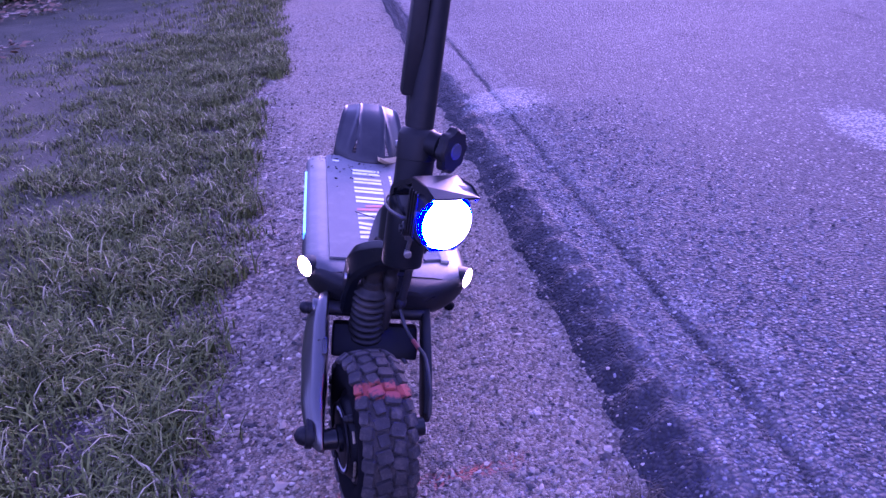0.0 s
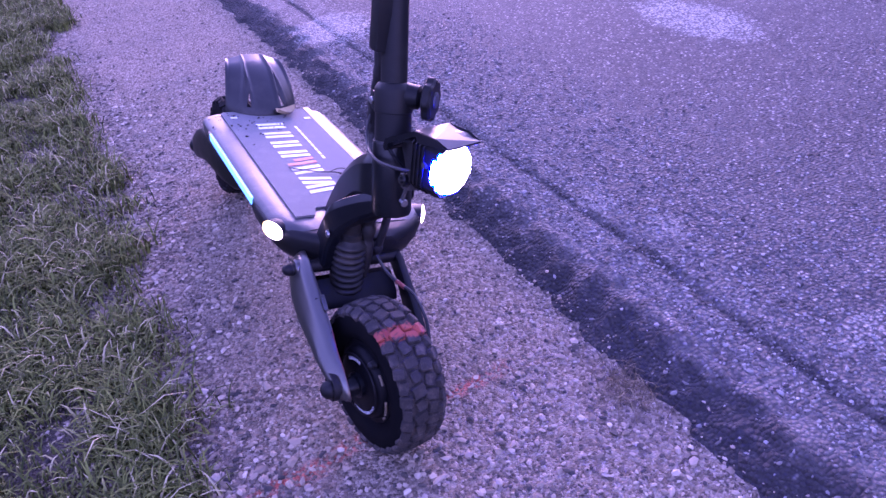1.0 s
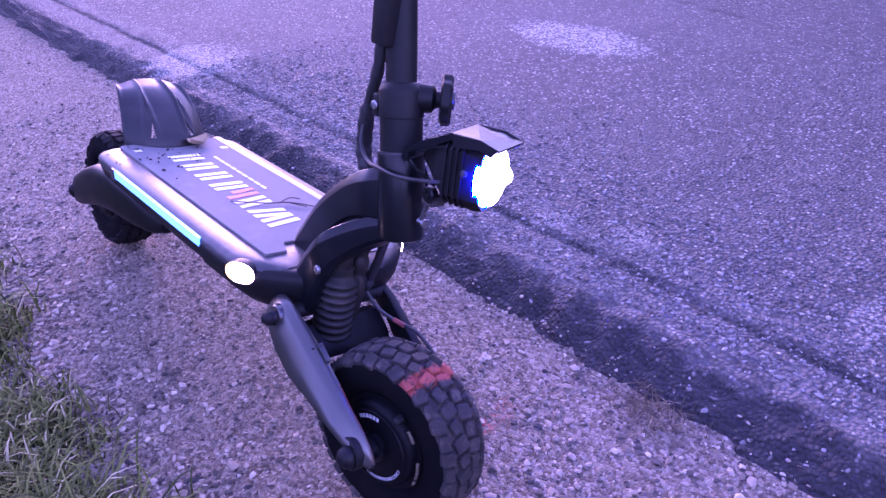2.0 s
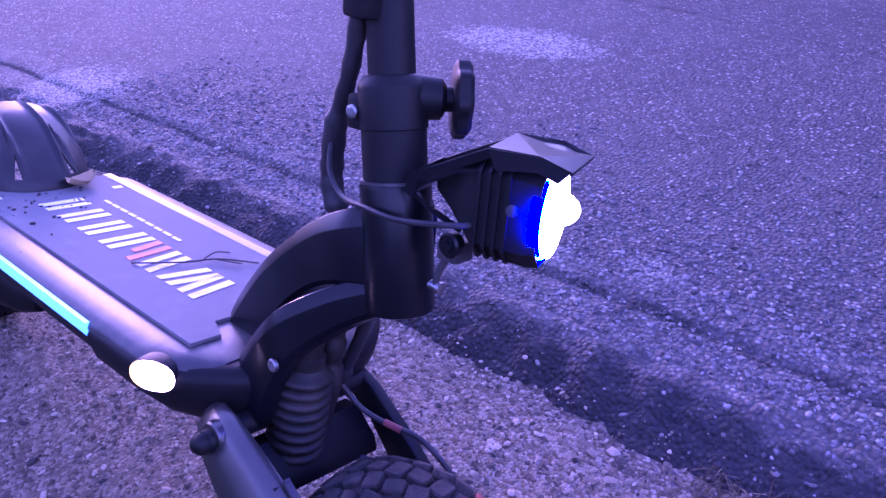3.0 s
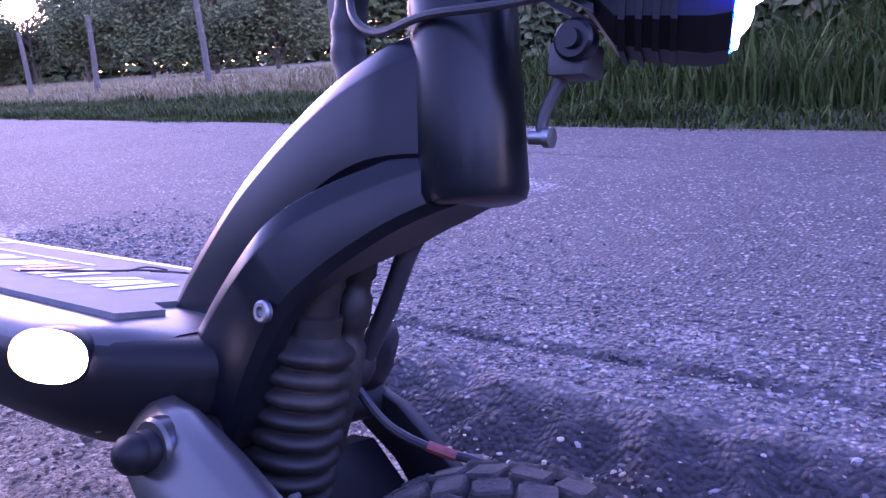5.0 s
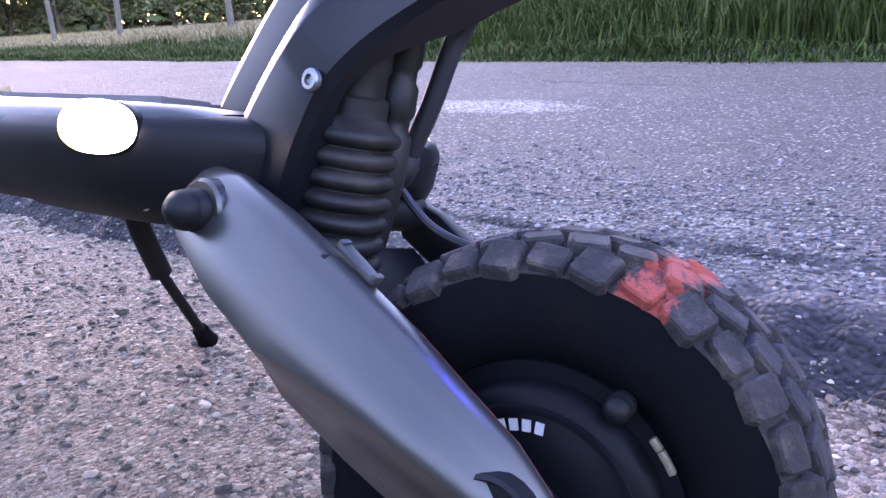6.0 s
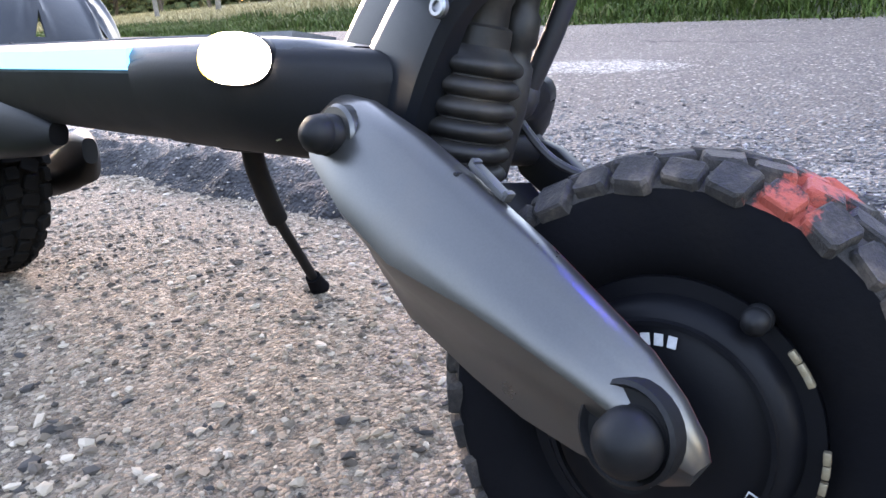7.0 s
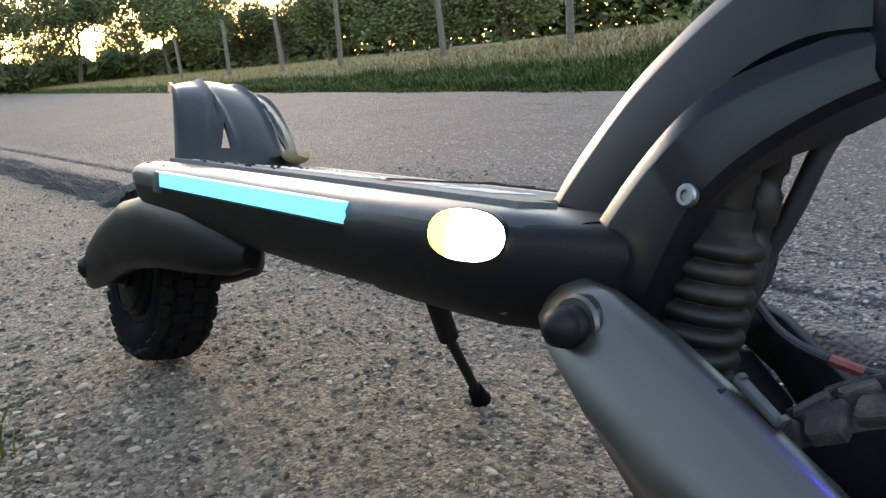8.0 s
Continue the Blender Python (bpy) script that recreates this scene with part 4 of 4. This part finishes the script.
_t.links.new(ramp(_t, _g.outputs["Random Per Island"], [(0.0, (0.03, 0.028, 0.027)), (0.22, (0.10, 0.078, 0.058)), (0.5, (0.26, 0.2, 0.14)), (0.85, (0.37, 0.295, 0.215)), (1.0, (0.5, 0.42, 0.33))]), _b.inputs["Base Color"])
_b.inputs["Roughness"].default_value = 0.9
ROADCHIP, _t, _b = nodes_of("road_chippings")
_g = _t.nodes.new("ShaderNodeNewGeometry")
_t.links.new(ramp(_t, _g.outputs["Random Per Island"], [(0.0, (0.03, 0.028, 0.028)), (0.5, (0.11, 0.102, 0.096)), (0.85, (0.22, 0.205, 0.19)), (1.0, (0.32, 0.3, 0.275))]), _b.inputs["Base Color"])
_b.inputs["Roughness"].default_value = 0.85

rng = np.random.default_rng(7)


def grid(xs, ys, height, mat, name, label, kind="structure"):
    nx = len(xs)
    verts = [(x, y, height(x, y)) for y in ys for x in xs]
    faces = [(j * nx + i, j * nx + i + 1, (j + 1) * nx + i + 1, (j + 1) * nx + i) for j in range(len(ys) - 1) for i in range(nx - 1)]
    ob = part(name, mesh_of(name, verts, faces, mat, True, 60))
    tagged(ob, label, name.replace("_", " "), kind=kind)
    return ob


def wobble(x, y, s, seed=0.0):
    return noise.noise(Vector((x * s, y * s, seed)))


def steps(a, b, n, grow=1.0):
    q = [a]
    d = 1.0
    w = []
    for _ in range(n):
        w.append(d)
        d *= grow
    k = (b - a) / sum(w)
    for d in w:
        q.append(q[-1] + d * k)
    return q


YS = steps(-60, -1.5, 14, 0.75) + steps(-1.5, 4.2, 190)[1:] + steps(4.2, 120, 60, 1.09)[1:]


def path_h(x, y):
    near = max(0.0, 1 - max(0, abs(y - 1.5) - 3) / 3)
    return 0.004 * wobble(x, y, 4, 1) + 0.003 * near * wobble(x, y, 15, 2) - 0.004


grid(steps(-0.75, 0.66, 60), YS, path_h, GRAVEL, "gravel_path", "pale stony gravel path beside the road")


def lip(y):
    return 0.595 + 0.03 * wobble(0.3, y, 2.2, 5) + 0.03 * wobble(0.1, y, 9, 6) + 0.014 * wobble(0.2, y, 27, 7)


def road_h(x, y):
    l = lip(y)
    f = min(1.0, max(0.0, (x - 0.468 - 0.025 * wobble(0, y, 5, 9) - 0.026 * wobble(0, y, 17, 19) - 0.016 * wobble(x, y, 48, 29)) / (l - 0.468)))
    z = -0.026 + 0.084 * f ** 0.72 if f < 1 else 0.058
    rough = 0.016 * wobble(x, y, 22, 3) + 0.006 * wobble(x, y, 50, 4)
    if x < l + 0.03:
        z += rough * (1.0 if f < 1 else 0.5)
    e = 0.735 + 0.014 * wobble(0.7, y, 4, 8) + 0.006 * wobble(0.7, y, 17, 8)
    z += 0.008 / (1 + math.exp(-(x - e) / 0.008)) - 0.005 * math.exp(-((x - e + 0.012) / 0.010) ** 2)
    z += 0.0025 * wobble(x, y, 7, 11) + 0.01 * (min(x, 2.2) - 0.8) if x > l else 0.0
    return z


def far_edge(y):
    return 3.2 + 0.115 * (y - 1.8) if y > -5 else 2.42


road_us = steps(0.0, 0.13, 90) + steps(0.13, 1.0, 40, 1.05)[1:]
nx = len(road_us)
rv, rf = [], []
for y in YS:
    far = far_edge(y)
    for u in road_us:
        x = 0.46 + u * (far + 0.1 - 0.46)
        rv.append((x, y, road_h(x, y)))
for j in range(len(YS) - 1):
    for i in range(nx - 1):
        rf.append((j * nx + i, j * nx + i + 1, (j + 1) * nx + i + 1, (j + 1) * nx + i))
tagged(part("road", mesh_of("road", rv, rf, ASPHALT, True, 60)), "worn grey asphalt lane with a crumbling edge", "road", kind="structure")


def field_h(x, y):
    """Verge and field beyond the road; the land rises gently."""
    d = x - far_edge(y)
    if d < 0:
        return -0.08 if x > 0.2 else 0.0
    k = max(0.2, min(1.0, (17 - y) / 12))
    return 0.045 + k * (0.10 * min(d, 4) ** 0.9 * 0.9 + 0.03 * min(20, max(0, d - 4))) + 0.03 * wobble(x, y, 1.1, 20)


gx = steps(-300, -4, 12, 0.65) + steps(-4, -0.62, 14)[1:] + [-0.3, 0.5, 2.0, 2.9] + steps(3.1, 12, 30)[1:] + steps(12, 400, 16, 1.35)[1:]
gy = steps(-300, -4, 14, 0.7) + steps(-4, 12, 34)[1:] + steps(12, 500, 24, 1.25)[1:]


def land_h(x, y):
    if x < -0.62:
        return 0.004 + 0.02 * wobble(x, y, 2, 30) + 0.02 * min(1, (-0.62 - x))
    if x < far_edge(y):
        return -0.09
    return field_h(x, y)


grid(gx, gy, land_h, SOIL, "ground", "dark grassy soil reaching to the horizon")


# ---- stones and grass ----
ICO = bmesh.new()
bmesh.ops.create_icosphere(ICO, subdivisions=1, radius=1)
ICO.verts.index_update()
ICO_V = np.array([v.co[:] for v in ICO.verts])
ICO_F = np.array([[v.index for v in f.verts] for f in ICO.faces])
ICO.free()


def scatter_stones(name, places, sizes, mat, label, category):
    n = len(places)
    sq = rng.uniform([0.75, 0.5, 0.3], [1.4, 1.0, 0.7], (n, 3))
    yaw = rng.uniform(0, 6.28, n)
    jit = 1 + rng.uniform(-0.42, 0.42, (n, 12, 1))
    v = ICO_V[None] * jit * sq[:, None] * np.array(sizes)[:, None, None]
    c, s = np.cos(yaw)[:, None], np.sin(yaw)[:, None]
    x, y = v[..., 0] * c - v[..., 1] * s, v[..., 0] * s + v[..., 1] * c
    v = np.stack([x, y, v[..., 2]], -1) + np.array(places)[:, None]
    f = (ICO_F[None] + 12 * np.arange(n)[:, None, None]).reshape(-1, 3)
    me = bpy.data.meshes.new(name)
    me.from_pydata(v.reshape(-1, 3).tolist(), [], f.tolist())
    me.materials.append(mat)
    return tagged(part(name, me), label, category, kind="stuff")


def grass_edge(y):
    return -0.42 + 0.11 * wobble(0.2, y, 3.1, 40) + 0.11 * wobble(0.5, y, 8, 41)


pl, sz = [], []
for _ in range(48000):
    y = float(rng.uniform(0.3, 3.6)) if rng.random() < 0.8 else float(rng.uniform(3.6, 7))
    x = float(rng.uniform(-0.62, 0.56))
    edge = math.exp(-abs(x - grass_edge(y) - 0.06) / 0.10)
    if rng.random() > 0.55 + 0.45 * edge:
        continue
    r = float(rng.gamma(1.7, 0.0016)) + 0.0013 + (float(rng.gamma(2.0, 0.0022)) if rng.random() < 0.75 * edge else 0)
    r = min(r, 0.012 if x < -0.1 else 0.009) * (1.0 if y < 1.25 else 0.8)
    pl.append((x, y, path_h(x, y) + r * 0.15))
    sz.append(r)
for _ in range(7500):
    y = float(rng.uniform(0.3, 4.5))
    x = grass_edge(y) + 0.07 + float(rng.normal(0, 0.07))
    r = 0.0028 + float(rng.gamma(2.0, 0.0017))
    if x < 0.1:
        pl.append((x, y, path_h(x, y) + r * 0.2))
        sz.append(min(r, 0.0095) * (1.0 if y < 1.25 else 0.7))
# stones spilt over the foot of the broken edge
for _ in range(2000):
    y = float(rng.uniform(0.3, 3.4))
    x = 0.455 + float(rng.gamma(1.5, 0.016))
    r = 0.0012 + float(rng.gamma(1.6, 0.0009))
    if x < 0.6:
        pl.append((x, y, max(path_h(x, y), road_h(x, y)) + r * 0.15))
        sz.append(min(r, 0.0045))
scatter_stones("gravel_stones", pl, sz, PEBBLE, "loose pale and grey stones on the path", "gravel")
pl, sz = [], []
for _ in range(22000):
    y = float(rng.uniform(0.2, 3.4))
    x = 0.5 + abs(float(rng.normal(0, 0.34)))
    if x > 1.6 or (x < 0.63 and rng.random() < 0.85):
        continue
    r = float(rng.gamma(2.2, 0.0008)) + 0.0012
    pl.append((x, y, road_h(x, y) + r * 0.2))
    sz.append(min(r, 0.008))
scatter_stones("road_chippings", pl, sz, ROADCHIP, "loose dark chippings on the asphalt shoulder", "chippings")


def blades(name, roots, heights, widths, lean, mat, label, category):
    """Grass: each blade a bent, tapering strip."""
    verts, faces = [], []
    for (x, y, z), h, w in zip(roots, heights, widths):
        a = float(rng.uniform(0, 6.28))
        l = float(rng.uniform(0.25, 1.0)) * lean * h
        dx, dy = math.cos(a), math.sin(a)
        px, py = -dy * w / 2, dx * w / 2
        o = len(verts)
        for q, k in ((0, 1.0), (0.4, 0.9), (0.75, 0.6)):
            cx, cy, cz = x + dx * l * q * q, y + dy * l * q * q, z + h * (q - 0.22 * lean * q * q)
            verts += [(cx + px * k, cy + py * k, cz), (cx - px * k, cy - py * k, cz)]
        verts.append((x + dx * l * 1.1, y + dy * l * 1.1, z + h * (1 - 0.35 * lean)))
        faces += [(o, o + 1, o + 3, o + 2), (o + 2, o + 3, o + 5, o + 4), (o + 4, o + 5, o + 6)]
    me = bpy.data.meshes.new(name)
    me.from_pydata(verts, [], faces)
    me.materials.append(mat)
    return tagged(part(name, me), label, category, kind="stuff")


roots, hs, ws = [], [], []
for _ in range(9500):
    y = float(rng.uniform(0.2, 6.5)) if rng.random() < 0.75 else float(rng.uniform(6.5, 16))
    x = grass_edge(y) + 0.06 - abs(float(rng.normal(0, 0.55 if rng.random() < 0.66 else 1.9)))
    if x < -5.0 or (wobble(x, y, 6, 50) < -0.22 and x > -0.62):
        continue
    thick = wobble(x, y, 4.2, 52)
    if thick < -0.2 and rng.random() < 0.4:
        continue
    n = int(rng.integers(10, 24))
    for _k in range(n):
        roots.append((x + float(rng.normal(0, 0.03)), y + float(rng.normal(0, 0.03)), 0.0))
        hs.append(float(rng.uniform(0.025, 0.095)) * (0.85 + 0.9 * max(-0.3, thick)))
        ws.append(float(rng.uniform(0.0025, 0.0065)))
blades("grass", roots, hs, ws, 1.1, GRASS, "tufty green grass along the gravel edge", "grass")
roots, hs, ws = [], [], []
for _ in range(60000):
    y = float(rng.uniform(-4, 14)) if rng.random() < 0.8 else float(rng.uniform(14, 40))
    d = float(rng.uniform(0, 0.4)) if rng.random() < 0.35 else float(rng.uniform(0.2, 1.5))
    x = far_edge(y) - 0.02 + d
    roots.append((x, y, field_h(x, y) - 0.01))
    hs.append(float(rng.uniform(0.03, 0.07)) if d < 0.3 else float(rng.uniform(0.06, 0.17)) * (0.85 + 0.6 * wobble(x, y, 1.3, 90)))
    ws.append(float(rng.uniform(0.005, 0.012)))
blades("verge_grass", roots, hs, ws, 0.8, VERGE, "green grass verge beyond the road", "grass")
roots, hs, ws = [], [], []
for _ in range(80000):
    y = float(rng.uniform(2, 18)) if rng.random() < 0.6 else float(rng.uniform(18, 60))
    d = 1.3 + float(rng.gamma(1.4, 2.2))
    x = far_edge(y) + d
    roots.append((x, y, field_h(x, y) - 0.02))
    hs.append(float(rng.uniform(0.10, 0.26)))
    ws.append(float(rng.uniform(0.006, 0.016)))
blades("dry_grass", roots, hs, ws, 0.7, DRY, "tall dry grass of the field", "grass")
roots, hs, ws = [], [], []
for _ in range(36000):
    y = float(rng.uniform(-8, 5.6))
    d = 0.5 + float(rng.gamma(2.0, 0.45))
    x = far_edge(y) + d
    roots.append((x, y, field_h(x, y) - 0.02))
    hs.append(float(rng.uniform(0.25, 0.7)) * min(1.0, 0.3 + 0.22 * (5.6 - y)) * (0.8 + 0.7 * wobble(x, y, 1.1, 91)))
    ws.append(float(rng.uniform(0.006, 0.016)))
blades("tall_weeds", roots, hs, ws, 0.5, VERGE, "tall dark green weeds behind the verge", "weeds")
# dry straw tuft at the path's edge
roots = [(0.462 + float(rng.normal(0, 0.028)), 1.034 + float(rng.normal(0, 0.042)), 0.0) for _ in range(190)]
blades("straw_tuft", roots, [float(rng.uniform(0.015, 0.04)) for _ in roots], [0.0018] * 190, 1.8, STRAW, "small flattened tuft of dry straw", "straw")


# brown leaf litter in the grass
lv, lf_ = [], []
for _ in range(2600):
    x, y = float(rng.uniform(-4.2, -1.5)), float(rng.uniform(4.2, 11))
    if wobble(x, y, 0.7, 70) - 0.35 * (x + 2.4) < 0.0:
        continue
    a, q = float(rng.uniform(0, 6.28)), float(rng.uniform(0.02, 0.05))
    u, w = Vector((math.cos(a), math.sin(a), float(rng.uniform(-0.4, 0.4)))), Vector((-math.sin(a), math.cos(a), float(rng.uniform(-0.4, 0.4))))
    p = Vector((x, y, 0.05 + 0.03 * float(rng.random())))
    o = len(lv)
    lv += [p - u * q, p + w * q * 0.55, p + u * q, p - w * q * 0.55]
    lf_.append((o, o + 1, o + 2, o + 3))
me = bpy.data.meshes.new("leaf_litter")
me.from_pydata(lv, [], lf_)
me.materials.append(LITTER)
tagged(part("leaf_litter", me), "reddish brown fallen leaves lying in the grass", "leaves", kind="stuff")


# ---- fence, trees ----
def fence_post(x, y, h, tilt):
    z = field_h(x, y) - 0.1
    me = mesh_of("fence_post", *tube([(0, 0, 0), (0.01, 0, h * 0.5), (0.0, 0.01, h)], lambda q: 0.048 - 0.012 * q, 9, 2), POSTWOOD)
    return tagged(part("fence_post", me, None, "", pose(x, y, z, tilt, 0, 0)), "weathered grey wooden fence post in the field", "post", "fence posts")


def bearing(az, dist):
    return -0.4 + dist * math.sin(radians(az)), 1.05 + dist * math.cos(radians(az))


for az, dist, h, tl in ((24.5, 19, 1.4, 2), (28.0, 16.5, 1.3, -3), (31.8, 14, 1.35, 4), (38.8, 11.5, 1.35, -2), (47.3, 9.5, 1.3, 1), (21.5, 24, 1.3, -4)):
    px, py = bearing(az, dist)
    fence_post(px, py, h, tl)


def tree(x, y, h, crown_r, seed, spread=1.0, leaves=2600, low=0.35):
    r = random.Random(seed)
    z = field_h(x, y) - 0.1
    root = new("tree")
    root.matrix_basis = pose(x, y, z)
    tagged(root, "dark leafy tree standing against the evening sky", "tree", "roadside trees")
    tips = []
    pieces = [tube([(0, 0, 0), (0.05 * h * r.uniform(-1, 1), 0, h * 0.3), (0.08 * h * r.uniform(-1, 1), 0.04 * h * r.uniform(-1, 1), h * 0.75)], lambda q: h * 0.024 * (1 - 0.7 * q), 9, 4)]
    for i in range(16):
        a = r.uniform(0, 6.28)
        b = h * r.uniform(low, 0.7)
        e = Vector((math.cos(a) * crown_r * r.uniform(0.3, 0.9), math.sin(a) * crown_r * r.uniform(0.3, 0.9), b + h * r.uniform(0.06, 0.32)))
        pieces.append(tube([(0, 0, b), e * 0.5 + Vector((0, 0, b * 0.55)), e], lambda q: h * 0.009 * (1 - 0.75 * q) + 0.004, 6, 3))
        tips.append((e, crown_r * r.uniform(0.22, 0.5)))
    sp("trunk", join(*pieces), BARK, parent=root)
    vs, fs = [], []
    for k in range(leaves):
        c, rad = tips[r.randrange(len(tips))]
        d = Vector((r.gauss(0, 1), r.gauss(0, 1), r.gauss(0, 0.7)))
        p = c + d.normalized() * rad * r.random() ** 0.5 * spread
        s = 0.1 * r.uniform(0.5, 1.1)
        u = Vector((r.gauss(0, 1), r.gauss(0, 1), r.gauss(0, 1))).normalized()
        w = u.orthogonal().normalized()
        o = len(vs)
        vs += [p - u * s, p + w * s * 0.5, p + u * s, p - w * s * 0.5]
        fs.append((o, o + 1, o + 2, o + 3))
    me = bpy.data.meshes.new("crown")
    me.from_pydata(vs, [], fs)
    me.materials.append(LEAFMAT)
    part("crown", me, root)
    return root


for az, dist, h, cr, sd, lo, nl in ((10.4, 40, 4.4, 2.4, 1, 0.02, 24000), (13.2, 48, 2.6, 1.6, 21, 0.05, 6000), (15.4, 42, 4.6, 2.1, 2, 0.2, 18000), (18.2, 50, 2.6, 1.6, 22, 0.05, 6000), (20.9, 38, 4.2, 2.2, 3, 0.05, 24000), (23.4, 48, 2.8, 1.8, 23, 0.05, 8000), (25.4, 42, 3.6, 1.6, 15, 0.05, 10000), (28.2, 40, 4.0, 2.0, 16, 0.05, 12000),
                                    (31.2, 36, 4.0, 2.0, 4, 0.05, 12000), (35, 33, 4.0, 2.0, 5, 0.05, 12000), (39, 32, 4.2, 2.0, 6, 0.05, 12000), (43, 31, 4.2, 2.0, 7, 0.05, 12000), (-1, 44, 4.0, 1.8, 14, 0.2, 6000)):
    px, py = bearing(az, dist)
    tree(px, py, h, cr, sd, 1.25, nl, lo)


def hedge(name, places, size, label):
    """Loose foliage: many small leaves heaped along a line."""
    vs, fs = [], []
    r = random.Random(5)
    for k, (x, y, z, h) in enumerate(places):
        inner = k % 14 == 0
        p = Vector((x, y, z + h * (0.78 * r.random() if inner else r.random() ** 0.62)))
        u = Vector((r.gauss(0, 1), r.gauss(0, 1), r.gauss(0.4, 1))).normalized()
        w = u.orthogonal().normalized()
        q = size * (r.uniform(1.6, 2.4) if inner else r.uniform(0.5, 1.3))
        o = len(vs)
        vs += [p - u * q, p + w * q * 0.5, p + u * q, p - w * q * 0.5]
        fs.append((o, o + 1, o + 2, o + 3))
    me = bpy.data.meshes.new(name)
    me.from_pydata(vs, [], fs)
    me.materials.append(LEAFMAT)
    return tagged(part(name, me), label, "hedge", kind="stuff")


hp = []
for _ in range(130000):
    y = float(rng.uniform(-14, 5.2))
    d = 1.9 + abs(float(rng.normal(0, 1.0)))
    x = far_edge(y) + d
    top = min(2.4, 0.25 + 0.55 * max(0.0, 5.4 - y)) * (0.8 + 0.5 * wobble(x * 0.7, y * 0.7, 1.0, 60))
    hp.append((x, y, field_h(x, y) - 0.05, max(0.15, top)))
hedge("hedge", hp, 0.05, "dark green tangled hedge behind the verge")
# unseen hedge added behind the path to darken the scooter's reflections
hp = []
for _ in range(30000):
    a = float(rng.uniform(-1.9, 1.9))
    dist = float(rng.uniform(7.5, 10))
    x, y = -dist * math.cos(a) + 0.3, 1.0 + dist * 1.4 * math.sin(a)
    if x < 0.2:
        hp.append((x, y, 0.0, 2.3 + 0.9 * wobble(x * 0.3, y * 0.3, 1.0, 63)))
hedge("unseen_hedge", hp, 0.24, "added unseen hedge that darkens reflections from behind the path")
hp = []
for _ in range(90000):
    az = float(rng.uniform(-8, 62))
    dist = float(rng.uniform(46, 58))
    x, y = bearing(az, dist)
    tall = 1.5 + 0.8 * wobble(az * 0.35, 1.0, 1.0, 61) + 0.5 * wobble(az, 2.0, 1.0, 62) + 3.6 * min(1.0, max(0.0, (az - 27) / 6))
    hp.append((x, y, field_h(x, y) - 0.1, max(0.4, tall)))
hedge("far_hedge", hp, 0.26, "distant dark hedge row under the evening sky")

# ---- small things on the deck ----
leaf_v, leaf_f = [], []
for i in range(9):
    q = i / 8
    w = 0.019 * math.sin(math.pi * (0.08 + 0.9 * q)) ** 0.8
    for k in (-1, -0.5, 0, 0.5, 1):
        leaf_v.append(Vector((-0.03 + 0.062 * q, k * w, 0.004 + 0.010 * abs(k) ** 2 + 0.010 * (q - 0.5) ** 2 * 4)))
leaf_f = [(i * 5 + k, i * 5 + k + 1, (i + 1) * 5 + k + 1, (i + 1) * 5 + k) for i in range(8) for k in range(4)]
LEAFDRY = paint("dead_leaf", (0.38, 0.28, 0.15), 0.8, 0, 120, dirt=(0.2, 0.12, 0.06), dirt_amount=0.7, bumps=0.4)
lf = part("fallen_leaf", mesh_of("fallen_leaf", leaf_v, leaf_f, LEAFDRY, True, 80), None, "", ROOT @ pose(0.046, 0.878, DECK_TOP + 0.004, 0, 0, 25))
tagged(lf, "curled dry brown leaf lying on the deck", "leaf")
TWIG = paint("twig_bark", (0.03, 0.022, 0.02), 0.9, 0, 200, dirt_amount=0.2)
tw = part("twig", mesh_of("twig", *join(tube([(-0.075, 0.06, 0.002), (-0.02, 0.02, 0.004), (0.02, 0.004, 0.005), (0.06, -0.035, 0.003)], 0.0011, 6), tube([(0.0, 0.012, 0.004), (0.03, 0.025, 0.006), (0.05, 0.02, 0.003)], 0.0009, 6), tube([(0.02, 0.004, 0.004), (0.035, -0.03, 0.006)], 0.0009, 6, 2)), TWIG), None, "", ROOT @ pose(0.02, 0.455, DECK_TOP + 0.0048))
tagged(tw, "thin dark twig lying across the deck", "twig")
pl, sz = [], []
for _ in range(150):
    x, y = float(rng.uniform(-0.15, 0.05)), 0.92 - abs(float(rng.normal(0, 0.12)))
    if x < -0.115 or rng.random() < 0.35:
        p = ROOT @ Vector((x, y, DECK_TOP + (0.0055 if x > -0.112 else -0.001 if x > -0.13 else -0.004)))
        pl.append(tuple(p))
        sz.append(float(rng.uniform(0.0012, 0.0034)))
scatter_stones("deck_crumbs", pl, sz, TWIG, "dark crumbs of soil on the deck", "crumbs")
